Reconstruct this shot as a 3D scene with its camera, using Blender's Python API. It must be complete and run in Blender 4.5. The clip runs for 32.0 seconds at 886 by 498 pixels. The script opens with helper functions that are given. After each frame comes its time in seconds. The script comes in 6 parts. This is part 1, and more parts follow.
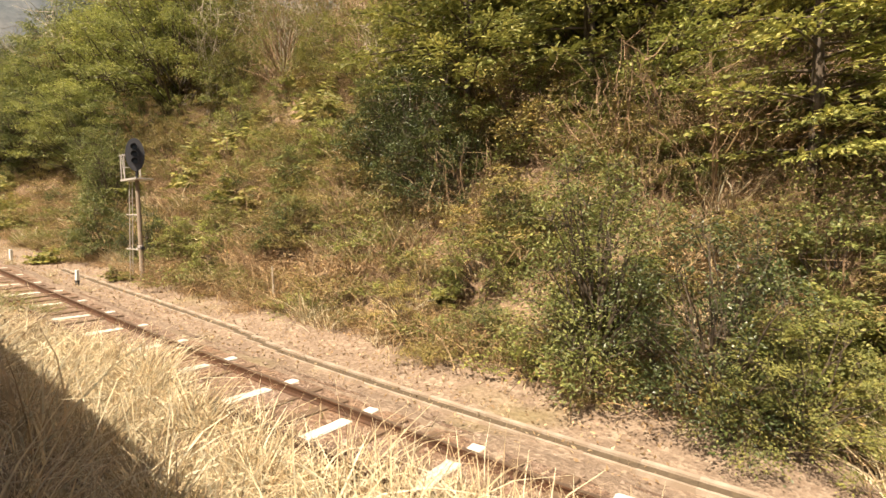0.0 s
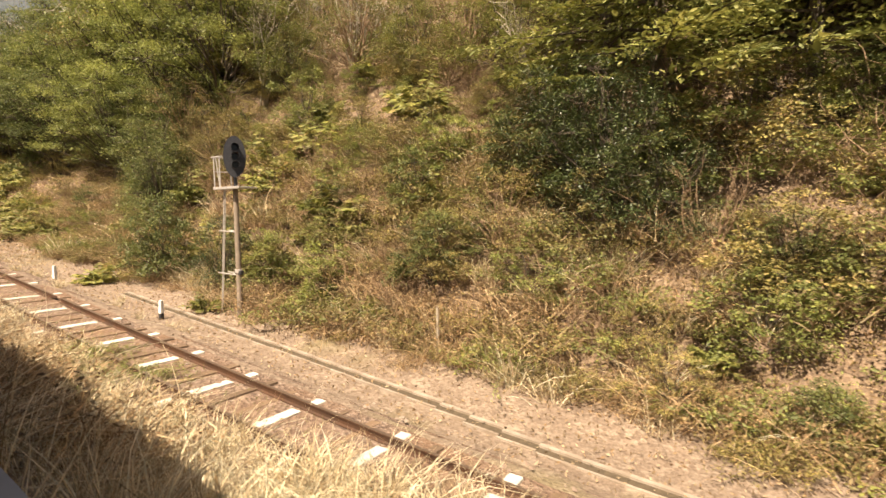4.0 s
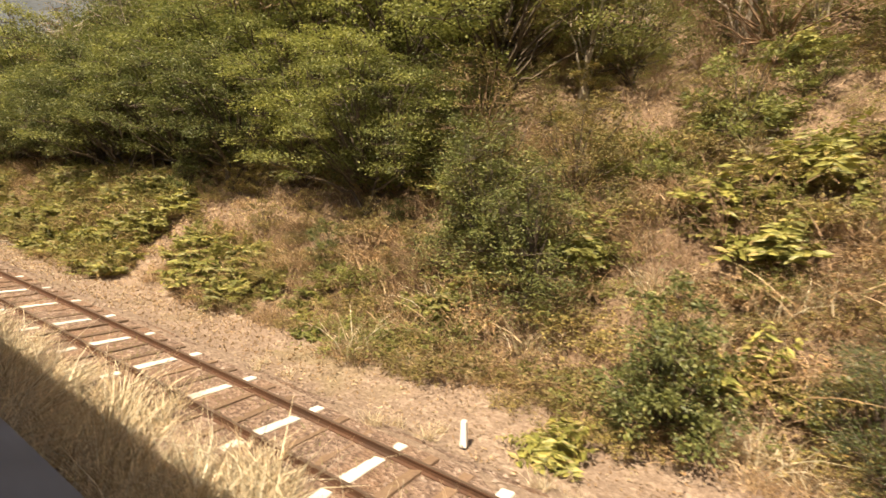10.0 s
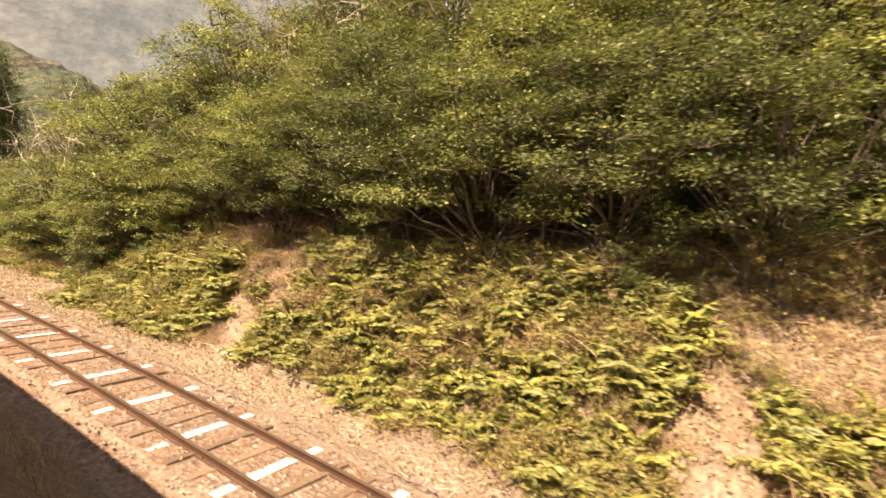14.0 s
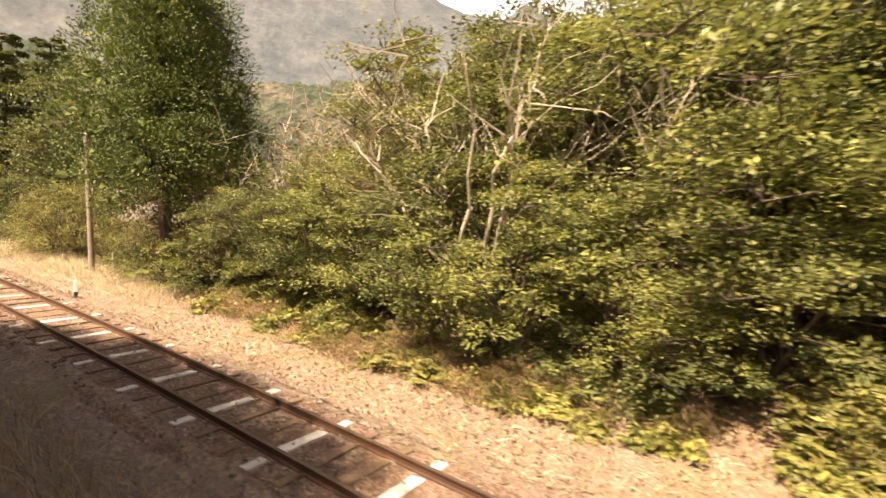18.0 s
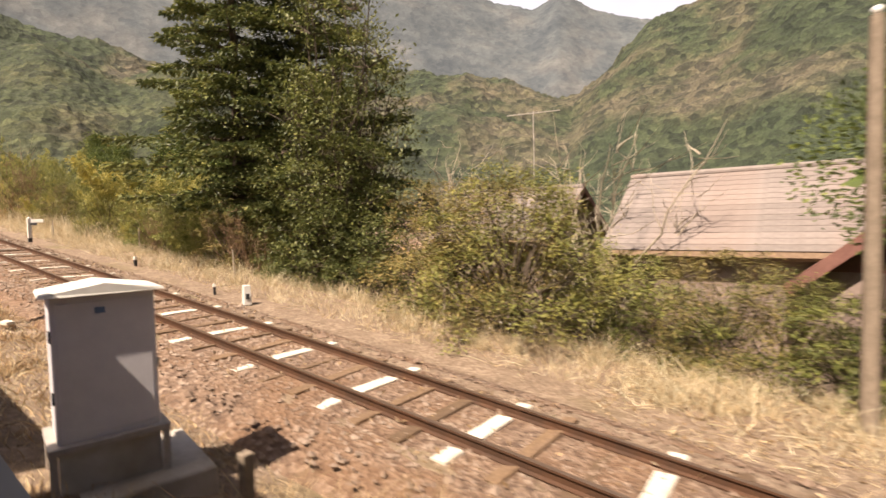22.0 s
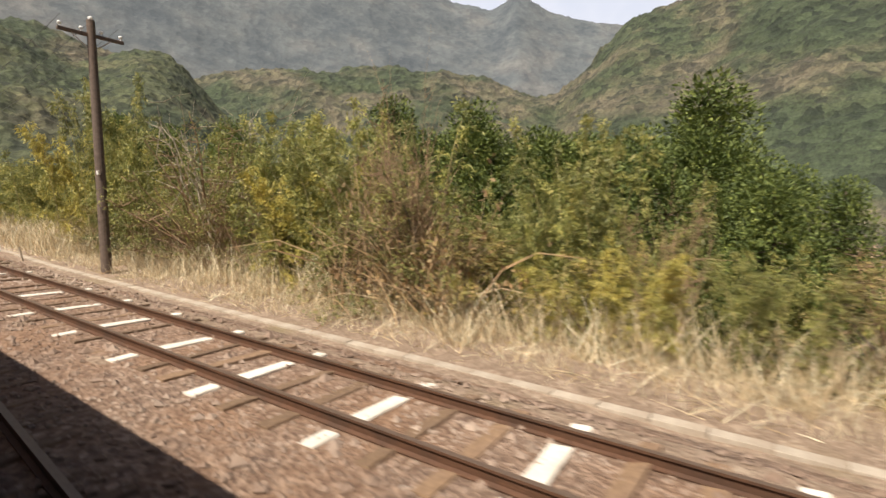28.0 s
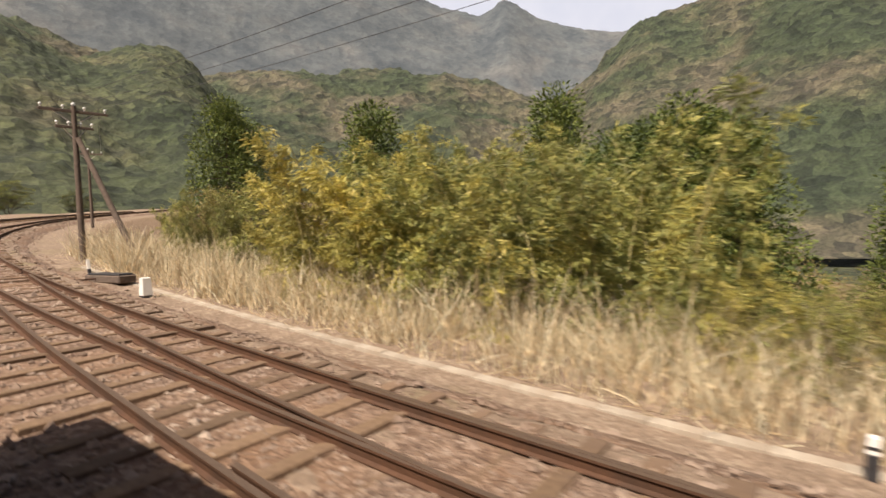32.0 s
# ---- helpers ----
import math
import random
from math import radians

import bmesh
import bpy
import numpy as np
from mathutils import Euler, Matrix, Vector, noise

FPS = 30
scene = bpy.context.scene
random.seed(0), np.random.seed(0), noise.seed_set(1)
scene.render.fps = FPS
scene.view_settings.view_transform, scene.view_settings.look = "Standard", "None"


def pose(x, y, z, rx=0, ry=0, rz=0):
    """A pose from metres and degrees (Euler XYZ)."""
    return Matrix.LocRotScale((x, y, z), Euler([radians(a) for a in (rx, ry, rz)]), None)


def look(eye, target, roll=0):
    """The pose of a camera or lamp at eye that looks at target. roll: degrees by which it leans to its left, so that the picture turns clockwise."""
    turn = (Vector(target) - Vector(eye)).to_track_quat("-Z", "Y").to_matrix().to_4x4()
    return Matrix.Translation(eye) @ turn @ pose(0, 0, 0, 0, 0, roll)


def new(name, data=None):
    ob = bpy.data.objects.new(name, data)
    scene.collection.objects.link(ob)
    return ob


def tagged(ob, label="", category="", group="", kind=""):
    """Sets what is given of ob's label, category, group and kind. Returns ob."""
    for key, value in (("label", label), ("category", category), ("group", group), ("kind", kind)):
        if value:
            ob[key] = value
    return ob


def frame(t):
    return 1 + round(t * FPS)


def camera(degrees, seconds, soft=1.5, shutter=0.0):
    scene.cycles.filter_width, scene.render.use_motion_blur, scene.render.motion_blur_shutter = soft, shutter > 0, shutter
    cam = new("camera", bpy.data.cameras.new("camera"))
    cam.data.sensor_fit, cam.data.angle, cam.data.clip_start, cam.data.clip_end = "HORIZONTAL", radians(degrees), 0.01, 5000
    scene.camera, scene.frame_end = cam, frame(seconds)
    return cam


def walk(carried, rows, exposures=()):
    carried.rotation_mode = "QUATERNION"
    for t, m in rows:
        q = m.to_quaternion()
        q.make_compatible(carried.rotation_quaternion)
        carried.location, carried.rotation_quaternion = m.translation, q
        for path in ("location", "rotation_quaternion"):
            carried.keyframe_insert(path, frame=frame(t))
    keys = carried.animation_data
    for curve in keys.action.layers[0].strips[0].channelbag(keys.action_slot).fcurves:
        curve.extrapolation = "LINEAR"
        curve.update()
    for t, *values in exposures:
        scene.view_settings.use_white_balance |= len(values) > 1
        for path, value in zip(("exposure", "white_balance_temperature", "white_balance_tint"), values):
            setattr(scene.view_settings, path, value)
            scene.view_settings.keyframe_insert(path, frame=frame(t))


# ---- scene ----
# ---- camera ----
cam = camera(82.57, 32.0, 1.5, 0.3)


def aim(x, y, z, yaw, pitch, roll):
    return pose(x, y, z, 90 + pitch, 0, yaw) @ pose(0, 0, 0, 0, 0, roll)


PATH = [
    (0.0, aim(0.000, -0.001, 3.098, -48.63, -3.21, -1.33)),
    (0.5, aim(-0.085, 0.497, 3.215, -48.86, -3.32, -1.15)),
    (1.0, aim(-0.189, 1.073, 3.334, -49.01, -3.54, -1.10)),
    (1.5, aim(-0.315, 1.737, 3.456, -49.25, -3.52, -0.96)),
    (2.0, aim(-0.464, 2.501, 3.581, -49.48, -3.66, -0.79)),
    (2.5, aim(-0.631, 3.373, 3.710, -50.05, -3.61, -0.77)),
    (3.0, aim(-0.801, 4.345, 3.841, -50.36, -3.70, -0.54)),
    (3.5, aim(-0.957, 5.391, 3.973, -50.49, -4.08, -0.65)),
    (5.5, aim(-1.361, 9.911, 4.479, -50.93, -4.43, -0.43)),
    (6.0, aim(-1.473, 11.147, 4.619, -50.85, -4.52, -0.40)),
    (6.5, aim(-1.601, 12.441, 4.764, -50.72, -4.38, -0.31)),
    (7.0, aim(-1.748, 13.815, 4.914, -50.32, -4.33, -0.32)),
    (7.5, aim(-1.915, 15.289, 5.072, -50.55, -4.41, -0.45)),
    (8.0, aim(-2.097, 16.875, 5.236, -50.96, -3.96, -0.23)),
    (8.5, aim(-2.290, 18.564, 5.409, -51.24, -4.03, 0.09)),
    (9.0, aim(-2.495, 20.327, 5.591, -50.80, -4.20, 0.60)),
    (9.5, aim(-2.705, 22.144, 5.782, -50.72, -4.61, 1.07)),
    (10.0, aim(-2.912, 24.004, 5.984, -51.12, -4.39, 0.48)),
    (10.5, aim(-3.107, 25.899, 6.198, -50.91, -4.22, 0.97)),
    (11.0, aim(-3.287, 27.863, 6.425, -50.74, -4.27, 1.24)),
    (11.5, aim(-3.456, 29.917, 6.665, -50.29, -4.63, 1.71)),
    (12.0, aim(-3.624, 32.071, 6.913, -50.48, -3.99, 1.07)),
    (12.5, aim(-3.801, 34.327, 7.167, -50.55, -2.95, 1.49)),
    (13.0, aim(-3.997, 36.679, 7.425, -50.42, -3.15, 0.63)),
    (13.5, aim(-4.216, 39.110, 7.683, -49.52, -3.14, 0.73)),
    (14.0, aim(-4.465, 41.601, 7.940, -47.64, -1.15, 0.48)),
    (14.5, aim(-4.744, 44.138, 8.196, -46.57, -1.47, -0.51)),
    (16.5, aim(-6.151, 54.841, 9.206, -44.07, -2.43, -1.50)),
    (17.0, aim(-6.633, 57.692, 9.427, -43.68, -2.14, -1.05)),
    (17.5, aim(-7.167, 60.580, 9.639, -43.33, -2.53, -1.11)),
    (18.0, aim(-7.752, 63.476, 9.843, -42.91, -2.29, -1.04)),
    (18.5, aim(-8.378, 66.365, 10.036, -42.53, -2.32, -0.66)),
    (19.0, aim(-9.035, 69.260, 10.221, -42.98, -2.44, -0.15)),
    (19.5, aim(-9.711, 72.198, 10.401, -42.45, -2.44, -1.10)),
    (20.0, aim(-10.404, 75.205, 10.581, -42.18, -2.95, -1.11)),
    (20.5, aim(-11.113, 78.294, 10.764, -41.74, -2.69, -0.91)),
    (21.0, aim(-11.834, 81.465, 10.952, -41.37, -2.75, -1.00)),
    (21.5, aim(-12.558, 84.701, 11.149, -40.48, -2.67, -1.29)),
    (22.0, aim(-13.268, 87.973, 11.356, -40.06, -2.96, -1.38)),
    (22.5, aim(-13.951, 91.252, 11.569, -39.87, -3.64, -1.39)),
    (23.0, aim(-14.615, 94.534, 11.789, -39.39, -3.39, -1.46)),
    (23.5, aim(-15.265, 97.806, 12.013, -39.44, -3.51, -1.20)),
    (24.0, aim(-15.907, 101.059, 12.240, -38.60, -3.50, -1.73)),
    (24.5, aim(-16.543, 104.289, 12.472, -38.65, -2.92, -2.09)),
    (25.0, aim(-17.166, 107.492, 12.704, -39.02, -2.66, -1.93)),
    (25.5, aim(-17.769, 110.670, 12.933, -40.02, -2.89, -1.99)),
    (26.0, aim(-18.364, 113.855, 13.160, -41.67, -2.79, -1.67)),
    (26.5, aim(-18.964, 117.090, 13.388, -42.73, -3.68, -1.44)),
    (28.5, aim(-21.384, 130.938, 14.526, -46.06, -2.75, -1.80)),
    (29.0, aim(-22.004, 134.744, 14.820, -45.38, -2.18, -1.91)),
    (29.5, aim(-22.620, 138.655, 15.112, -46.29, -4.00, -3.13)),
    (30.0, aim(-23.231, 142.641, 15.402, -46.85, -2.95, -1.80)),
    (30.5, aim(-23.842, 146.679, 15.688, -47.05, -2.40, -2.00)),
    (31.0, aim(-24.450, 150.757, 15.975, -47.30, -2.80, -2.34)),
    (31.5, aim(-25.054, 154.887, 16.265, -47.53, -2.63, -2.17)),
    (32.0, aim(-25.657, 159.016, 16.554, -47.76, -2.46, -2.00)),
]
walk(cam, PATH, [(0.0, 0.72, 7000, 14), (10.0, 0.62, 7200, 15), (14.0, 1.04, 7600, 20), (17.0, 1.14, 7700, 20), (18.0, 1.12, 7700, 20), (20.0, 0.86, 7300, 19), (22.0, 0.42, 6900, 19), (26.0, 0.2, 6450, 17), (29.0, 0.1, 6200, 12), (32.0, 0.06, 6450, 16)])

# ---- world, sun and exposure ----
world = bpy.data.worlds.new("world")
scene.world = world
world.use_nodes = True
SUN_WAY = Vector((1.0, 0.20, 0.0)).normalized()
SUN_UP = radians(56)
sky = world.node_tree.nodes.new("ShaderNodeTexSky")
sky.sky_type, sky.sun_disc = "NISHITA", False
sky.sun_elevation, sky.sun_rotation = SUN_UP, math.atan2(-SUN_WAY.x, -SUN_WAY.y)
sky.dust_density, sky.air_density = 5.0, 1.0
world.node_tree.links.new(sky.outputs[0], world.node_tree.nodes["Background"].inputs[0])
world.node_tree.nodes["Background"].inputs[1].default_value = 0.056
lamp = bpy.data.lights.new("sun", "SUN")
lamp.energy, lamp.angle, lamp.color = 7.3, radians(0.6), (1.0, 0.89, 0.72)
new("sun", lamp).matrix_basis = look((0, 0, 50), Vector((0, 0, 50)) + SUN_WAY * math.cos(SUN_UP) - Vector((0, 0, math.sin(SUN_UP))))

# ---- materials ----
MATS = {}


class Nodes:
    def __init__(self, name):
        self.mat = bpy.data.materials.new(name)
        self.mat.use_nodes = True
        self.tree = self.mat.node_tree
        self.bsdf = self.tree.nodes["Principled BSDF"]
        MATS[name] = self.mat

    def add(self, kind, **props):
        node = self.tree.nodes.new("ShaderNode" + kind)
        for key, value in props.items():
            if key in node.inputs:
                node.inputs[key].default_value = value
        return node

    def link(self, a, b):
        self.tree.links.new(a, b)

    def ramp(self, fac, stops):
        r = self.tree.nodes.new("ShaderNodeValToRGB")
        while len(r.color_ramp.elements) < len(stops):
            r.color_ramp.elements.new(0.5)
        for el, (p, c) in zip(r.color_ramp.elements, stops):
            el.position, el.color = p, (*c, 1)
        self.link(fac, r.inputs[0])
        return r.outputs[0]

    def noise(self, scale, detail=4.0, rough=0.6, where=None):
        n = self.add("TexNoise", Scale=scale, Detail=detail, Roughness=rough)
        self.link((where or self.place()), n.inputs["Vector"])
        return n.outputs[0]

    def place(self):
        return self.add("TexCoord").outputs["Object"]

    def mix(self, fac, a, b, kind="MIX"):
        m = self.tree.nodes.new("ShaderNodeMix")
        m.data_type, m.blend_type = "RGBA", kind
        for socket, value in ((m.inputs[0], fac), (m.inputs[6], a), (m.inputs[7], b)):
            if isinstance(value, bpy.types.NodeSocket):
                self.link(value, socket)
            else:
                socket.default_value = value if isinstance(value, float) else (*value, 1)
        return m.outputs[2]

    def bump(self, height, strength, distance):
        b = self.add("Bump", Strength=strength, Distance=distance)
        self.link(height, b.inputs["Height"])
        self.link(b.outputs[0], self.bsdf.inputs["Normal"])

    def done(self, color, rough=0.85, metal=0.0):
        if isinstance(color, bpy.types.NodeSocket):
            self.link(color, self.bsdf.inputs["Base Color"])
        else:
            self.bsdf.inputs["Base Color"].default_value = (*color, 1)
        self.bsdf.inputs["Roughness"].default_value = rough
        self.bsdf.inputs["Metallic"].default_value = metal
        return self.mat


def leaf_mat(name, stops, thin_share=0.3, rough=0.5, vary=0.0):
    """Leaves: a spread of tints leaf by leaf, some light passing through, a dull gloss."""
    n = Nodes(name)
    geo = n.add("NewGeometry")
    col = n.ramp(geo.outputs["Random Per Island"], stops)
    patch = n.noise(6.5, 2.0)
    col = n.mix(1.0, col, n.ramp(patch, [(0.32, (0.62, 0.68, 0.66)), (0.68, (1.34, 1.28, 1.12))]), "MULTIPLY")
    if vary:
        tone = n.add("ObjectInfo").outputs["Random"]
        col = n.mix(1.0, col, n.ramp(tone, [(0.0, (1 - vary, 1 - vary, 1 - vary)), (1.0, (1 + vary, 1 + vary * 0.9, 1 + vary * 0.5))]), "MULTIPLY")
    n.done(col, rough)
    thin = n.add("BsdfTranslucent")
    n.link(col, thin.inputs["Color"])
    both = n.tree.nodes.new("ShaderNodeMixShader")
    both.inputs[0].default_value = thin_share
    n.link(n.bsdf.outputs[0], both.inputs[1]), n.link(thin.outputs[0], both.inputs[2])
    n.link(both.outputs[0], n.tree.nodes["Material Output"].inputs[0])
    return n.mat


def grain_mat(name, a, b, scale, rough=0.85, metal=0.0, bump=0.3, dist=0.02, third=None, big=0.6, vary=0.0):
    """A surface of two tints at two scales with fine relief; vary: brightness piece by piece."""
    n = Nodes(name)
    fine, wide = n.noise(scale, 6.0, 0.7), n.noise(scale * 0.08, 3.0)
    col = n.ramp(fine, [(0.3, a), (0.7, b)])
    if third:
        col = n.mix(n.ramp(wide, [(0.45, (0, 0, 0)), (0.65, (big, big, big))]), col, third)
    if vary:
        rnd = n.add("ObjectInfo").outputs["Random"]
        lo, hi = 1 - vary, 1 + vary
        col = n.mix(1.0, col, n.ramp(rnd, [(0.0, (lo, lo, lo)), (1.0, (hi, hi, hi))]), "MULTIPLY")
    n.bump(fine, bump, dist)
    return n.done(col, rough, metal)


leaf_mat("dark_leaf", [(0.0, (0.072, 0.090, 0.028)), (0.5, (0.140, 0.162, 0.052)), (0.85, (0.205, 0.224, 0.078)), (1.0, (0.28, 0.285, 0.12))], 0.32, 0.5, 0.22)
leaf_mat("deep_leaf", [(0.0, (0.026, 0.040, 0.013)), (0.5, (0.056, 0.078, 0.025)), (0.85, (0.095, 0.122, 0.042)), (1.0, (0.20, 0.22, 0.12))], 0.15, 0.36, 0.15)
leaf_mat("mid_leaf", [(0.0, (0.130, 0.150, 0.045)), (0.5, (0.228, 0.250, 0.076)), (0.9, (0.310, 0.322, 0.104)), (1.0, (0.35, 0.35, 0.13))], 0.34, 0.52, 0.22)
leaf_mat("olive_leaf", [(0.0, (0.135, 0.118, 0.040)), (0.5, (0.235, 0.200, 0.070)), (0.85, (0.320, 0.260, 0.100)), (1.0, (0.40, 0.280, 0.130))], 0.25, 0.6, 0.25)
leaf_mat("fern_leaf", [(0.0, (0.15, 0.160, 0.045)), (0.45, (0.275, 0.275, 0.082)), (0.85, (0.37, 0.355, 0.115)), (1.0, (0.40, 0.28, 0.140))], 0.3, 0.5, 0.22)
leaf_mat("conifer_leaf", [(0.0, (0.120, 0.134, 0.040)), (0.6, (0.220, 0.228, 0.066)), (1.0, (0.33, 0.31, 0.105))], 0.3, 0.6, 0.2)
leaf_mat("hemlock_leaf", [(0.0, (0.17, 0.19, 0.055)), (0.6, (0.31, 0.32, 0.092)), (1.0, (0.44, 0.41, 0.14))], 0.3, 0.6, 0.2)
leaf_mat("spruce_leaf", [(0.0, (0.058, 0.078, 0.030)), (0.6, (0.135, 0.160, 0.054)), (1.0, (0.25, 0.25, 0.090))], 0.25, 0.5)
leaf_mat("cedar_leaf", [(0.0, (0.050, 0.075, 0.018)), (0.6, (0.115, 0.155, 0.034)), (1.0, (0.20, 0.235, 0.055))], 0.2, 0.65)
leaf_mat("bamboo_leaf", [(0.0, (0.244, 0.226, 0.061)), (0.5, (0.415, 0.378, 0.104)), (0.9, (0.549, 0.488, 0.152)), (1.0, (0.659, 0.573, 0.244))], 0.35, 0.5, 0.18)
leaf_mat("bamboo_green", [(0.0, (0.147, 0.166, 0.054)), (0.5, (0.262, 0.275, 0.084)), (0.9, (0.397, 0.378, 0.128)), (1.0, (0.538, 0.486, 0.192))], 0.32, 0.5, 0.2)
leaf_mat("brown_leaf", [(0.0, (0.150, 0.092, 0.050)), (0.5, (0.265, 0.170, 0.095)), (0.85, (0.37, 0.255, 0.145)), (1.0, (0.46, 0.35, 0.215))], 0.28, 0.8, 0.25)
leaf_mat("dead_leaf", [(0.0, (0.22, 0.145, 0.085)), (0.5, (0.36, 0.25, 0.155)), (1.0, (0.56, 0.44, 0.31))], 0.3, 0.8)
leaf_mat("straw", [(0.0, (0.34, 0.25, 0.155)), (0.4, (0.57, 0.46, 0.32)), (0.8, (0.74, 0.65, 0.49)), (1.0, (0.85, 0.79, 0.65))], 0.25, 0.7)
leaf_mat("dull_straw", [(0.0, (0.204, 0.126, 0.072)), (0.5, (0.420, 0.288, 0.174)), (1.0, (0.720, 0.564, 0.372))], 0.25, 0.8)
leaf_mat("blossom", [(0.0, (0.42, 0.27, 0.22)), (1.0, (0.70, 0.55, 0.48))], 0.3, 0.7)
grain_mat("bark", (0.048, 0.036, 0.025), (0.12, 0.09, 0.062), 14, bump=0.6)
grain_mat("pale_bark", (0.27, 0.22, 0.16), (0.48, 0.42, 0.33), 12, bump=0.4)
grain_mat("brown_twig", (0.17, 0.105, 0.06), (0.33, 0.22, 0.13), 12, bump=0.4)
grain_mat("culm", (0.26, 0.23, 0.09), (0.42, 0.36, 0.16), 9, bump=0.2)
grain_mat("rail_steel", (0.060, 0.028, 0.015), (0.13, 0.064, 0.034), 22, 0.75, 0.25, 0.4, 0.004, (0.05, 0.03, 0.02))
grain_mat("rail_head", (0.20, 0.13, 0.09), (0.30, 0.22, 0.16), 30, 0.45, 0.7, 0.2, 0.002)
grain_mat("bright_head", (0.42, 0.42, 0.44), (0.55, 0.55, 0.57), 30, 0.3, 0.9, 0.1, 0.002)
grain_mat("sleeper_wood", (0.10, 0.060, 0.034), (0.22, 0.145, 0.085), 11, 0.9, 0.0, 0.7, 0.01, (0.15, 0.10, 0.07), 0.6, 0.3)
grain_mat("sleeper_pale", (0.58, 0.54, 0.46), (0.76, 0.73, 0.65), 16, 0.85, 0.0, 0.4, 0.006, (0.46, 0.40, 0.32), 0.5, 0.12)
grain_mat("stone", (0.13, 0.085, 0.060), (0.29, 0.21, 0.155), 5, 0.9, 0.0, 0.4, 0.01, (0.42, 0.34, 0.27), 0.6)
grain_mat("concrete", (0.48, 0.44, 0.39), (0.64, 0.60, 0.55), 9, 0.9, 0.0, 0.4, 0.01, (0.25, 0.20, 0.13), 0.7)
grain_mat("old_concrete", (0.25, 0.20, 0.15), (0.40, 0.33, 0.26), 9, 0.95, 0.0, 0.5, 0.012, (0.24, 0.18, 0.125), 0.8, 0.08)
grain_mat("dusty_concrete", (0.30, 0.255, 0.20), (0.42, 0.365, 0.29), 9, 0.95, 0.0, 0.4, 0.01, (0.27, 0.21, 0.15), 0.6, 0.06)
# dark brown for the floor of the drain
grain_mat("drain_dark", (0.05, 0.036, 0.022), (0.13, 0.095, 0.055), 9, 0.95, 0.0, 0.5, 0.01)
grain_mat("white_paint", (0.70, 0.68, 0.63), (0.82, 0.81, 0.77), 12, 0.55, 0.0, 0.15, 0.003, (0.60, 0.55, 0.47), 0.4)
grain_mat("grey_paint", (0.68, 0.66, 0.71), (0.78, 0.76, 0.80), 6, 0.5, 0.0, 0.1, 0.003, (0.62, 0.59, 0.62), 0.5)
grain_mat("black_paint", (0.020, 0.020, 0.023), (0.045, 0.045, 0.05), 12, 0.5, 0.0, 0.2, 0.004)
grain_mat("galvanised", (0.38, 0.34, 0.31), (0.56, 0.52, 0.48), 12, 0.5, 0.3, 0.2, 0.004)
grain_mat("old_pole", (0.180, 0.139, 0.102), (0.295, 0.238, 0.180), 8, 0.9, 0.0, 0.5, 0.008)
grain_mat("dark_pole", (0.075, 0.055, 0.042), (0.15, 0.11, 0.085), 8, 0.9, 0.0, 0.5, 0.008)
grain_mat("roof_tile", (0.173, 0.144, 0.133), (0.259, 0.223, 0.205), 5, 0.7, 0.0, 0.3, 0.01, (0.259, 0.194, 0.166), 0.5, 0.12)
grain_mat("roof_red", (0.17, 0.075, 0.060), (0.25, 0.12, 0.095), 5, 0.7, 0.0, 0.3, 0.01)
grain_mat("plaster", (0.26, 0.19, 0.16), (0.36, 0.28, 0.24), 5, 0.9, 0.0, 0.2, 0.01)
grain_mat("timber", (0.13, 0.085, 0.055), (0.24, 0.16, 0.10), 7, 0.85, 0.0, 0.4, 0.006)
grain_mat("maroon_paint", (0.13, 0.040, 0.058), (0.18, 0.060, 0.085), 5, 0.35, 0.0, 0.08, 0.002, (0.10, 0.035, 0.05), 0.5)
grain_mat("roof_paint", (0.22, 0.21, 0.21), (0.32, 0.30, 0.30), 6, 0.6, 0.0, 0.2, 0.004, (0.17, 0.15, 0.14), 0.6)
grain_mat("blue_plate", (0.10, 0.16, 0.30), (0.14, 0.21, 0.36), 12, 0.4)
glass = Nodes("dark_glass")
glass.done((0.02, 0.025, 0.03), 0.08)
grain_mat("insulator", (0.78, 0.78, 0.76), (0.88, 0.88, 0.86), 12, 0.25, 0.0, 0.05)


